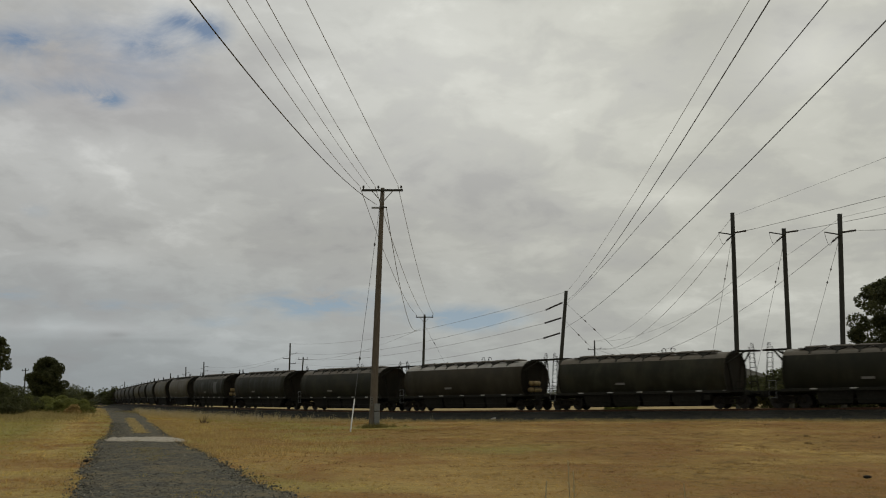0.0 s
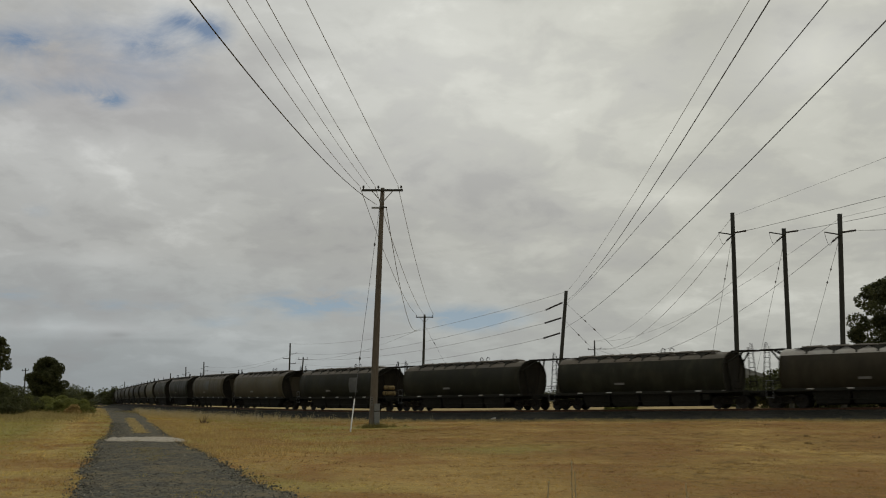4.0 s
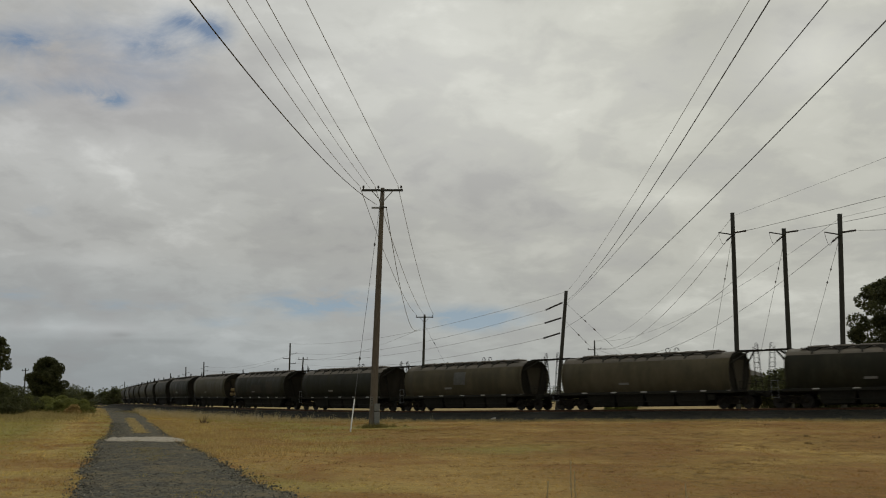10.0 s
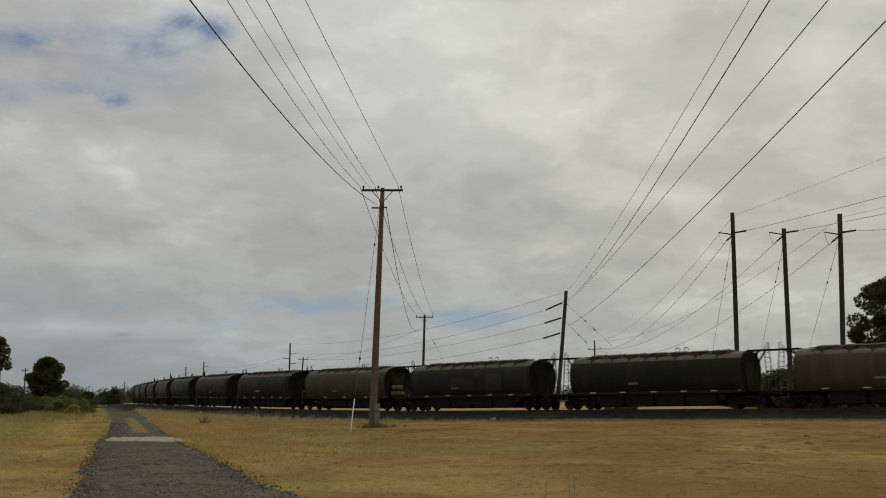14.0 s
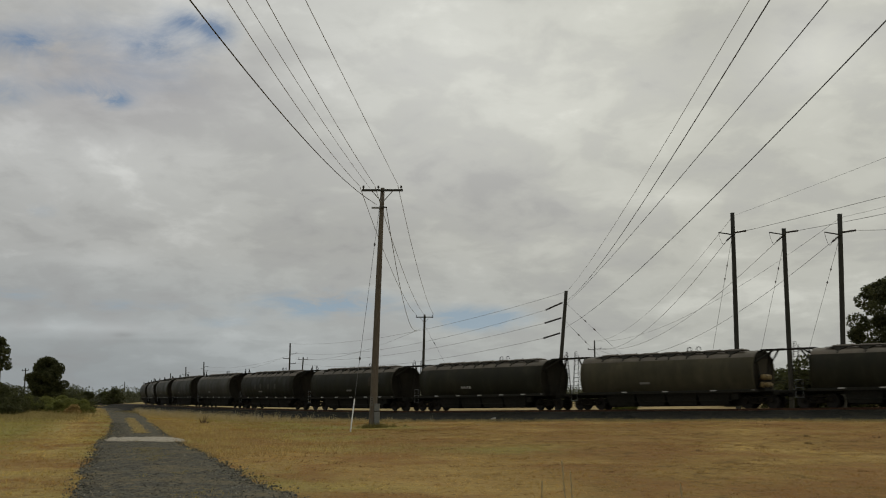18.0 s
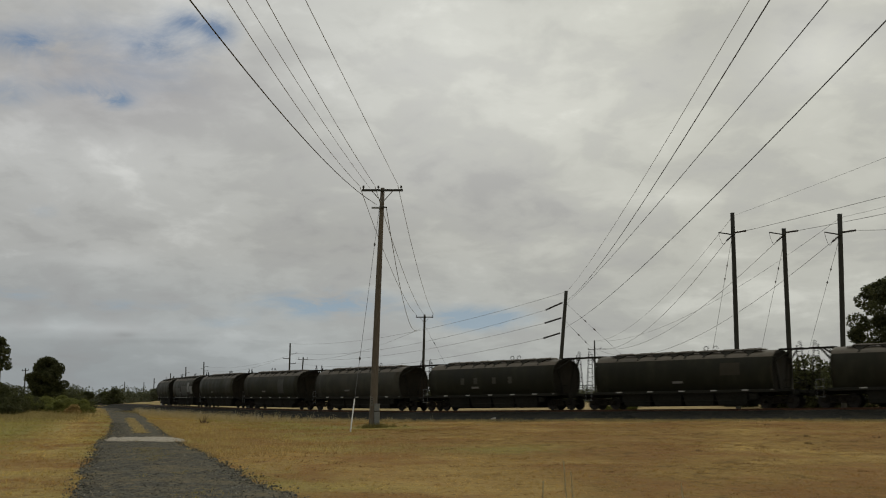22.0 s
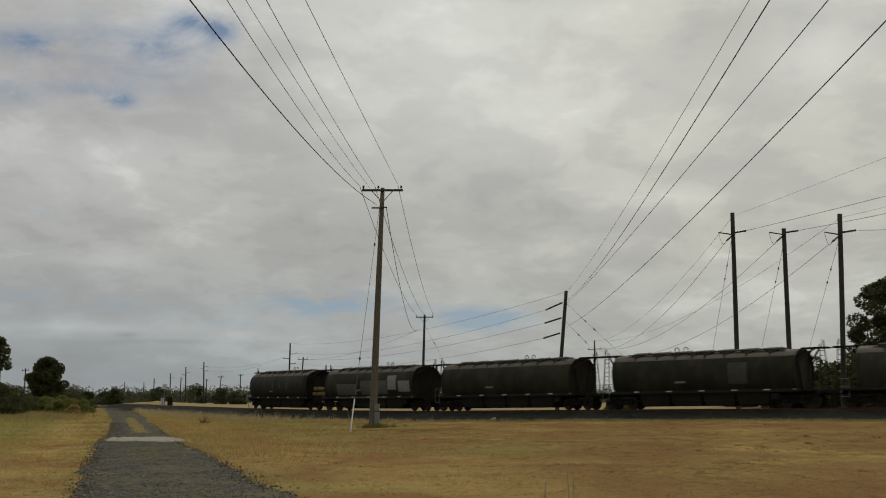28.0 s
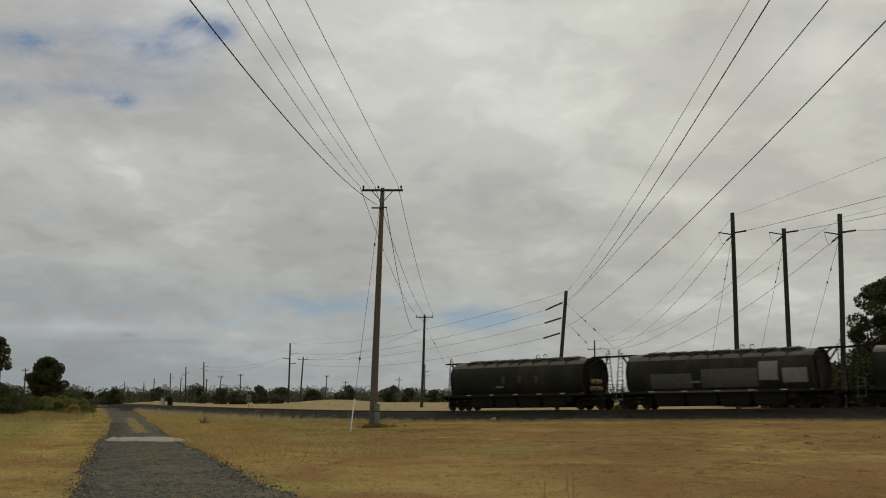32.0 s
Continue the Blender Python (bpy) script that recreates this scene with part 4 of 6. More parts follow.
for x in (-0.97, 0.69, 2.34):
    add_patch(wagons[17], x - 0.18, x + 0.18, 2.05, 2.6, "faded_mark", "letter", "faded pale mark")


for x in (-1.75, -1.45, -1.12, -0.86):
    add_patch(wagons[10], x - 0.09, x + 0.09, 1.72, 1.90, "letter_bar", "reflector", "small white painted mark")


# ---- poles ----
def shaft(parent, a, b, r0, r1, mat, n=8, sway=0.0, seed=0):
    """A round timber pole with a slight natural bend."""
    a, b = Vector(a), Vector(b)
    rr = random.Random(seed)
    bm = B()
    last = None
    bend = Vector((rr.uniform(-1, 1), rr.uniform(-1, 1), 0)) * sway
    for i in range(n + 1):
        t = i / n
        c = a.lerp(b, t) + bend * math.sin(math.pi * t)
        r = (r0 + (r1 - r0) * t) * (1 + 0.03 * rr.uniform(-1, 1))
        ring = [bm.verts.new(c + Vector((r * math.cos(2 * math.pi * k / 12), r * math.sin(2 * math.pi * k / 12), 0))) for k in range(12)]
        if last:
            for k in range(12):
                bm.faces.new((last[k], last[(k + 1) % 12], ring[(k + 1) % 12], ring[k]))
        last = ring
    bm.faces.new(last)
    return part("pole", bm, mat, parent, "", True)


def insulator(parent, x, y, z, r=0.085, h=0.24):
    bm = B()
    rod(bm, (x, y, z), (x, y, z + h * 0.4), 0.02, seg=6)
    for k in range(2):
        rod(bm, (x, y, z + h * (0.35 + 0.3 * k)), (x, y, z + h * (0.62 + 0.3 * k)), r * (1 - 0.18 * k), r * 0.55, 10)
    return part("insulator", bm, M["ceramic"], parent, "dark glazed pin insulator")


def strain_insulator(parent, a, b, r=0.06):
    a, b = Vector(a), Vector(b)
    bm = B()
    rod(bm, a, b, 0.02, seg=5)
    n = max(3, int((b - a).length / 0.13))
    for i in range(n):
        c, d = a.lerp(b, (i + 0.25) / n), a.lerp(b, (i + 0.8) / n)
        rod(bm, c, d, r, r * 0.6, 8)
    return part("strain_insulator", bm, M["ceramic"], parent, "dark string of disc insulators")


def crossarm_pole(base, top, arm, arm_z, r0, r1, label, mat, pins=(-1.15, -0.28, 1.1), group="utility poles", turn=0.0):
    b = Vector(base)
    w = thing("utility_pole", pose(*b), label, "utility pole", group)
    t = Vector(top) - b
    shaft(w, (0, 0, -0.3), t, r0, r1, mat, 9, 0.05, int(b.y))
    f = arm_z / t.z
    cx, cy = t.x * f, t.y * f - r1 - 0.06
    d = Vector((math.cos(turn), math.sin(turn), 0))
    rot = Euler((0, 0, turn)).to_matrix()
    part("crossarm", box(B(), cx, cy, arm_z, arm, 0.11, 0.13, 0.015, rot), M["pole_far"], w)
    for s in (-1, 1):
        bm = B()
        rod(bm, Vector((cx, cy, arm_z)) + d * s * arm * 0.27, (cx, cy - 0.02, arm_z - 0.75), 0.028, seg=5)
        part("brace", bm, M["galv"], w)
    for p in pins:
        q = Vector((cx, cy, arm_z + 0.06)) + d * p
        insulator(w, *q)
    return w


# the pole beside the gravel track, with its stay
A0 = Vector((-4.11, 65.0, gz(-4.11, 65.0)))
pole_a = crossarm_pole(A0, (-3.62, 65.0, 14.2), 2.45, 14.02 - A0.z, 0.235, 0.125, "tall leaning timber pole with a crossarm and three insulators", M["pole"], (-1.13, -0.24, 1.12))
bm = box(B(), 0.10, -0.22, 12.95 - A0.z, 0.5, 0.1, 0.1, 0.01)
part("clamp", bm, M["galv"], pole_a)
part("bracket_arm", box(B(), 0.58, -0.20, 12.98 - A0.z, 0.36, 0.08, 0.08, 0.01), M["pole_far"], pole_a)
bm = box(B(), -0.04, -0.245, 1.52, 0.17, 0.03, 0.52, 0.005)
part("notice_plate", bm, M["plate"], pole_a, "pale weathered plate nailed to the pole")
for z in (1.68, 1.56, 1.42):
    part("notice_bar", box(B(), -0.04, -0.264, z, 0.11, 0.006, 0.035), M["ladder"], pole_a)
box_x = A0.x + 0.27
cab = thing("cable_box", pose(box_x, 64.75, gz(box_x, 64.75)), "narrow grey metal cable cover beside the pole foot", "cable box")
part("cover", box(B(), 0, 0, 0.66, 0.30, 0.24, 1.36, 0.03), M["galv"], cab)
part("cap", box(B(), 0, 0, 1.35, 0.34, 0.28, 0.05, 0.015), M["galv"], cab)
part("strap", box(B(), 0, -0.124, 0.95, 0.31, 0.01, 0.05), M["ladder"], cab)
STAKE = Vector((-4.6, 55.4, gz(-4.6, 55.4)))
stay = thing("pole_stay", pose(*STAKE), "steel stay wire with a white plastic guard at its foot", "stay wire")
head = Vector((-3.78, 64.85, 13.1)) - STAKE
bm = B()
rod(bm, (0, 0, 0.0), head, 0.011, seg=5)
part("stay_wire", bm, M["wire"], stay)
bm = B()
rod(bm, (0, 0, -0.05), head * (1.62 / head.z), 0.036, 0.032, 10)
part("guard", bm, M["white"], stay, "white plastic stay guard")
for f in (0.285, 0.80):
    bm = B()
    c = head * f
    u = head.normalized()
    rod(bm, c - u * 0.11, c, 0.03, 0.062, 8)
    rod(bm, c, c + u * 0.11, 0.062, 0.03, 8)
    part("stay_insulator", bm, M["ceramic"], stay)

B0 = Vector((-2.8, 145.0, gz(-2.8, 145)))
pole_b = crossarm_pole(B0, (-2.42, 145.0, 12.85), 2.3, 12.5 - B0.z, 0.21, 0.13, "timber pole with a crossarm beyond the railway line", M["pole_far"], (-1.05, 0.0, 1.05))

# single strain pole that leans, beyond the line
C0 = Vector((10.72, 105.0, gz(10.72, 105.0)))
pole_c = thing("strain_pole", pose(*C0), "leaning timber strain pole with three insulator strings", "utility pole", "strain poles")
shaft(pole_c, (0, 0, -0.3), Vector((11.79, 105, 12.0)) - C0, 0.20, 0.16, M["pole_far"], 8, 0.03, 5)
for x0, z0, x1, z1 in ((11.40, 10.86, 10.03, 10.21), (11.26, 9.40, 9.91, 8.92), (11.12, 7.95, 9.78, 7.46)):
    strain_insulator(pole_c, Vector((x0, 105.0, z0)) - C0, Vector((x1, 107.5, z1 + 0.15)) - C0, 0.085)

# three tall strain poles
D = (((23.36, 88.0), (23.43, 16.6), 14.79, 0.0), ((26.98, 86.0), (26.91, 15.0), 14.49, 0.0), ((28.80, 80.0), (29.2, 15.14), 13.58, 0.0))
D_IN, D_OUT, D_TOP = [], [], []
for i, ((bx, by), (tx, tz), az, _) in enumerate(D):
    b = Vector((bx, by, gz(bx, by)))
    w = thing("strain_pole", pose(*b), "tall straight timber strain pole with a short arm and insulators", "utility pole", "strain poles")
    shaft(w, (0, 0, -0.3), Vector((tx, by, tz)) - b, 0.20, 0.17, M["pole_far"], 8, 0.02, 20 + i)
    px = bx + (tx - bx) * (az - b.z) / (tz - b.z)
    p = Vector((px, by - 0.2, az)) - b
    bm = B()
    rod(bm, p + Vector((0.1, 0, 0)), p + Vector((-1.25, -0.1, 0.20)), 0.055, 0.045, 6)
    part("side_arm", bm, M["pole_far"], w)
    right = p + Vector((0.78, -0.9, 0.22))
    strain_insulator(w, p + Vector((0.1, -0.05, 0.20)), right, 0.095)
    left = p + Vector((-0.48, 0.6, -0.42))
    strain_insulator(w, p + Vector((-0.08, 0.1, -0.02)), left, 0.095)
    bm = B()
    tip = p + Vector((-1.25, -0.1, 0.20))
    sag = [tip.lerp(left, t) + Vector((0, 0, -0.55 * math.sin(math.pi * t) ** 0.8)) for t in np.linspace(0, 1, 9)]
    pipe(bm, sag, 0.014, 4)
    part("jumper_wire", bm, M["wire"], w)
    part("top_cap", box(B(), tx - bx, 0, tz - b.z + 0.02, 0.30, 0.30, 0.05, 0.01), M["galv"], w)
    D_IN.append(b + left), D_OUT.append(b + right), D_TOP.append(Vector((tx, by - 0.2, tz - 0.25)))


def armed_pole(x, y, top, arms, lean=0.0, r=0.19, label="distant timber power pole with short side arms"):
    b = Vector((x, y, gz(x, y)))
    w = thing("power_pole", pose(*b), label, "power pole", "distant power poles")
    h = top - b.z
    shaft(w, (0, 0, -0.4), (lean, 0, h), r, r * 0.7, M["pole_far"], 4, 0.0, 1)
    for side, drop, length in arms:
        z = h - drop
        cx = lean * z / h
        if side == 0:
            part("arm", box(B(), cx, -0.15, z, length, 0.12, 0.14), M["pole_far"], w)
            for s in (-1, 1):
                insulator(w, cx + s * length * 0.45, -0.15, z + 0.05, 0.11, 0.4)
        else:
            bm = B()
            rod(bm, (cx, -0.1, z), (cx + side * length, -0.1, z + 0.05), 0.07, 0.06, 6)
            part("arm", bm, M["pole_far"], w)
            insulator(w, cx + side * length, -0.1, z, 0.10, 0.3)
    return w


armed_pole(28.48, 207.6, 12.87, ((1, 1.6, 1.2), (-1, 1.75, 1.2)))
armed_pole(-30.3, 217.7, 12.87, ((1, 2.1, 1.25), (-1, 3.0, 1.3), (1, 4.0, 1.25)), 0.2, 0.2)
armed_pole(-30.2, 234.5, 10.87, ((0, 0.5, 2.0),), 0.6)
armed_pole(-68.9, 320.4, 12.84, ((1, 1.4, 1.2), (1, 2.6, 1.2), (-1, 2.0, 0.8)), -0.3, 0.24)
armed_pole(-85.1, 367.6, 12.83, ((1, 1.9, 1.2), (-1, 2.6, 1.1)), -0.2, 0.24)
armed_pole(-110.2, 448.5, 12.82, ((1, 1.9, 1.2),), 0.0, 0.26)
armed_pole(-72.9, 360.3, 9.87, ((0, 0.5, 2.0),), 0.9, 0.2)
armed_pole(-61.9, 338.3, 9.87, ((0, 0.4, 1.6),), 0.2)
armed_pole(-37.4, 352.7, 9.87, ((0, 0.5, 1.2),), 0.5)
armed_pole(-40.5, 460.4, 9.86, ((0, 0.5, 2.2),), 0.1)
armed_pole(-15.5, 385.5, 9.87, ((0, 0.9, 2.4),), 0.3)
armed_pole(-5.7, 339.8, 12.84, ((1, 2.2, 1.2), (1, 3.6, 1.2)), 0.2)
armed_pole(-80.4, 340.1, 8.88, ((1, 0.6, 0.6),), 0.1)
armed_pole(-77.9, 365.6, 8.88, ((1, 0.5, 0.5),), 0.0)
armed_pole(-142.4, 547, 12.82, ((1, 1.9, 1.2),), 0.0, 0.3)
armed_pole(-172.6, 640.7, 12.81, ((1, 1.9, 1.2),), 0.0, 0.3)
armed_pole(-183.7, 640.7, 12.81, ((-1, 1.9, 1.2),), 0.0, 0.3)
armed_pole(-221.0, 760.0, 12.0, ((1, 1.9, 1.2),), 0.0, 0.33)
armed_pole(-205.0, 760.0, 9.0, ((0, 1.0, 2.2),), 0.0, 0.3)
armed_pole(-105.9, 280.9, 9.87, ((0, 0.6, 1.7),), 0.1)


# ---- wires ----
def wire(a, b, sag, r, label="thin grey overhead power line", n=24, mat="wire_light"):
    a, b = Vector(a), Vector(b)
    ob = thing("power_line", pose(*a), label, "power line", "overhead power lines")
    d = b - a
    r *= (0.9 if mat == "wire" else 0.92) if min(a.y, b.y) < 0 else 1.2
    bm = B()
    last = None
    for i in range(n + 1):
        t = i / n
        c = d * t - Vector((0, 0, 4 * sag * t * (1 - t)))
        ring = [bm.verts.new(c + Vector((r * math.cos(k * 2.0944), 0, r * math.sin(k * 2.0944)))) for k in range(3)] if abs(d.y) > abs(d.x) else \
               [bm.verts.new(c + Vector((0, r * math.cos(k * 2.0944), r * math.sin(k * 2.0944)))) for k in range(3)]
        if last:
            for k in range(3):
                bm.faces.new((last[k], last[(k + 1) % 3], ring[(k + 1) % 3], ring[k]))
        last = ring
    part("strand", bm, M[mat], ob)
    return ob


# line beside the gravel track: from the near pole back over the camera, and on to the pole beyond the railway
for a, b, sag, r in (((-5.0, 64.8, 14.30), (-6.89, -20, 13.97), 2.0, 0.014), ((-4.1, 64.8, 14.34), (-6.64, -20, 13.95), 1.2, 0.014),
                     ((-2.72, 64.8, 14.40), (-7.3, -20, 14.0), 0.05, 0.014), ((-4.4, 64.9, 14.2), (-7.35, -20, 13.9), 1.3, 0.011),
                     ((-3.95, 64.8, 13.15), (-7.68, -20, 12.68), 2.4, 0.022)):
    wire(a, b, sag, r, mat="wire" if r > 0.02 else "wire_light")
for a, b, sag, r in (((-5.0, 65.1, 14.30), (-3.45, 144.8, 12.75), 1.1, 0.016), ((-4.1, 65.1, 14.34), (-2.4, 144.8, 12.75), 1.1, 0.016),
                     ((-2.72, 65.1, 14.40), (-1.22, 144.8, 12.8), 1.1, 0.016), ((-3.4, 65.1, 13.0), (-3.37, 144.8, 10.94), 2.5, 0.021)):
    wire(a, b, sag, r)
# wires from the leaning strain pole over the camera's right
for a, b, sag, r in (((11.79, 105, 11.84), (3.13, -40.0, 12.26), 1.57, 0.011), ((11.74, 105, 11.02), (1.67, -40.0, 10.16), 2.1, 0.0155),
                     ((11.66, 105, 10.6), (5.49, -40.0, 11.02), 0.95, 0.0155), ((11.30, 105, 8.3), (5.22, -40.0, 10.9), 1.9, 0.0165)):
    wire(a, b, sag, r, "dark overhead power line strung across the paddock", 40, "wire" if r > 0.0125 else "wire_light")
# from the same pole away to the distant line
for a, b in (((10.03, 107.5, 10.36), (-28.9, 217.6, 10.9)), ((9.91, 107.5, 9.07), (-31.5, 217.6, 10.0)), ((9.78, 107.5, 7.61), (-28.9, 217.6, 9.0)), ((11.79, 105, 11.9), (-30.1, 217.7, 12.8))):
    wire(a, b, 1.6, 0.014, n=20)
# from the three strain poles: away to a distant pole, and out to the side
for i, end, sag in ((0, (28.2, 207.5, 11.5), 3.1), (1, (29.7, 207.5, 11.5), 2.9), (2, (29.0, 207.5, 11.2), 4.0)):
    wire(D_IN[i], end, sag, 0.018)
for i, end in ((0, (38.7, 35.9, 14.9)), (1, (37.7, 55.2, 14.6)), (2, (34.6, 71.5, 13.5))):
    wire(D_OUT[i], end, 0.25, 0.016)
wire(D_TOP[0], (28.5, 207.6, 12.8), 2.5, 0.013)
wire(D_TOP[2], (28.5, 207.6, 12.8), 2.6, 0.013)
wire(D_TOP[0], (33.4, 20.4, 16.2), 0.2, 0.009)
wire(D_TOP[2], (33.0, 64.7, 14.8), 0.1, 0.010)
# wires of the distant line
wire((-29.0, 217.6, 10.9), (-68.0, 320.3, 11.4), 1.2, 0.013, n=12)
wire((-31.4, 217.6, 10.0), (-68.0, 320.3, 10.3), 1.2, 0.013, n=12)
wire((-30.2, 234.5, 10.4), (-2.9, 144.9, 11.0), 1.3, 0.015, n=16)


def stay_wire(a, b, blobs, r=0.014):
    a, b = Vector(a), Vector(b)
    ob = thing("pole_stay", pose(*b), "steel stay wire with small insulators", "stay wire", "stay wires")
    bm = B()
    rod(bm, (0, 0, 0), a - b, r, seg=4)
    part("stay_wire", bm, M["wire"], ob)
    u = (a - b).normalized()
    for f in blobs:
        c = (a - b) * f
        bm = B()
        rod(bm, c - u * 0.2, c, 0.03, 0.075, 6)
        rod(bm, c, c + u * 0.2, 0.075, 0.03, 6)
        part("stay_insulator", bm, M["ceramic"], ob)


for a, m in (((23.3, 88.1, 14.4), (26.9, 110.0, 6.85)), ((26.9, 86.1, 13.9), (31.3, 108.0, 7.3)), ((29.0, 80.1, 13.0), (33.4, 100.0, 7.1))):
    a, m = Vector(a), Vector(m)
    d = m - a
    t = (a.z - 1.2) / -d.z
    e = a + d * t
    stay_wire(a, (e.x, e.y, gz(e.x, e.y)), (0.885, 0.822))
for a, m in (((11.7, 105.2, 10.9), (17.9, 112.5, 6.5)), ((11.5, 105.2, 9.3), (16.2, 112.5, 5.8))):
    a, m = Vector(a), Vector(m)
    d = m - a
    e = a + d * ((a.z - 1.0) / -d.z)
    stay_wire(a, (e.x, e.y, gz(e.x, e.y)), (0.84, 0.765))
stay_wire((-2.5, 145.1, 11.6), (3.4, 152.0, gz(3.4, 152.0)), (0.77,))

# signal and sign beside the line
p = Vector((-44.58, 178.0, gz(-44.58, 178.0)))
sig = thing("line_marker", pose(*p), "white disc marker on a post with a pale equipment box", "rail marker")
bm = B()
rod(bm, (0, 0, -0.2), (0, 0, 4.1), 0.07, 0.06, 8)
part("post", bm, M["galv"], sig)
bm = B()
rod(bm, (0, -0.10, 3.82), (0, -0.06, 3.82), 0.42, seg=18)
part("disc", bm, M["white"], sig)
part("equipment_box", box(B(), -0.28, -0.2, 1.0, 0.44, 0.45, 2.0, 0.04), M["reflector"], sig)
cab_at = Vector((-44.4, 181.0, gz(-44.4, 181.0)))
dark_box = thing("relay_cabinet", pose(*cab_at), "dark metal relay cabinet on a pale footing beside the line", "cabinet")
part("body", box(B(), 0, 0, 1.30, 0.75, 0.5, 1.5, 0.03), M["ladder"], dark_box)
part("roof_cap", box(B(), 0, 0, 2.08, 0.85, 0.6, 0.07, 0.02), M["under"], dark_box)
part("door", box(B(), 0, -0.26, 1.32, 0.62, 0.03, 1.3, 0.01), M["under"], dark_box)
part("plinth", box(B(), 0, 0, 0.24, 0.62, 0.45, 0.66, 0.02), M["plate"], dark_box)
p = on_line(-83.5, -6.0)
p.z = gz(p.x, p.y)
sgn = thing("line_sign", pose(*p), "small pale board on a thin post beside the line", "sign")
bm = B()
rod(bm, (0, 0, -0.2), (0, 0, 1.95), 0.05, seg=6)
part("post", bm, M["galv"], sgn)
part("board", box(B(), 0, -0.07, 1.52, 0.56, 0.03, 0.64, 0.01), M["patch_light"], sgn)
for z in (1.68, 1.52, 1.36):
    part("board_bar", box(B(), 0, -0.089, z, 0.36, 0.006, 0.05), M["ladder"], sgn)


# a pale scrap lying at the toe of the ballast
p = Vector((3.66, 81.2, 0.17))
scrap = B()
sheet = [[scrap.verts.new((0.17 * (i - 1.5), 0.06 * j, 0.045 * i + 0.07 * (j + 1) + 0.02 * (i % 2))) for j in (-1, 1)] for i in range(4)]
for a, b in zip(sheet, sheet[1:]):
    scrap.faces.new((a[0], a[1], b[1], b[0]))
bmesh.ops.solidify(scrap, geom=scrap.faces[:], thickness=0.006)
litter = link_mesh("litter", scrap, M["reflector"])
litter.matrix_basis = pose(*p) @ Matrix.Scale(0.75, 4)
tagged(litter, "crumpled white scrap of litter at the ballast's foot", "litter")


# ---- a far grey shed behind the thicket ----
def shed():
    w = thing("shed", pose(62, 262, gz(62, 262)), "far pale grey metal shed with low gabled roofs", "shed")
    for x0, x1, h, ridge in ((-4.5, 0.0, 5.2, 5.6), (0.0, 13.0, 6.2, 8.4)):
        xm = (x0 + x1) / 2
        part("wall", box(B(), xm, 0, h / 2 - 0.2, x1 - x0, 10.0, h + 0.4), M["galv"], w)
        bm = B()
        top = [bm.verts.new(p) for p in ((x0 - 0.3, -5.3, h), (x1 + 0.3, -5.3, h), (x1 + 0.3, 5.3, h), (x0 - 0.3, 5.3, h))]
        r = [bm.verts.new((xm, -5.3, ridge)), bm.verts.new((xm, 5.3, ridge))]
        bm.faces.new((top[0], top[1], r[0])), bm.faces.new((top[2], top[3], r[1]))
        bm.faces.new((top[1], top[2], r[1], r[0])), bm.faces.new((top[3], top[0], r[0], r[1])), bm.faces.new(top[::-1])
        part("roof", bm, M["galv"], w)
    part("door", box(B(), 4.0, -5.05, 2.0, 3.6, 0.08, 4.0), M["plate"], w)


shed()


# ---- trees and shrubs ----
def leaves(rs, centres, radii, count, size, squash=0.8):
    """Leaf sprays scattered on and in clumps; each spray is a bent pair of small faces."""
    n = len(centres)
    pick = rs.integers(0, n, count)
    d = rs.normal(size=(count, 3))
    d /= np.linalg.norm(d, axis=1)[:, None]
    r = rs.uniform(0.45, 1.05, count) ** 0.6
    c = centres[pick] + d * (radii[pick] * r)[:, None] * np.array([1, 1, squash])
    a = rs.normal(size=(count, 3)) * np.array([1, 1, 0.6])
    a /= np.linalg.norm(a, axis=1)[:, None]
    b = np.cross(a, rs.normal(size=(count, 3)))
    b /= np.linalg.norm(b, axis=1)[:, None] + 1e-9
    s = size * rs.uniform(0.6, 1.4, count)[:, None]
    v = np.stack([c - a * s, c - b * s * 0.45, c + a * s, c + b * s * 0.45], 1).reshape(-1, 3)
    f = np.arange(count * 4).reshape(-1, 4)
    return v, f


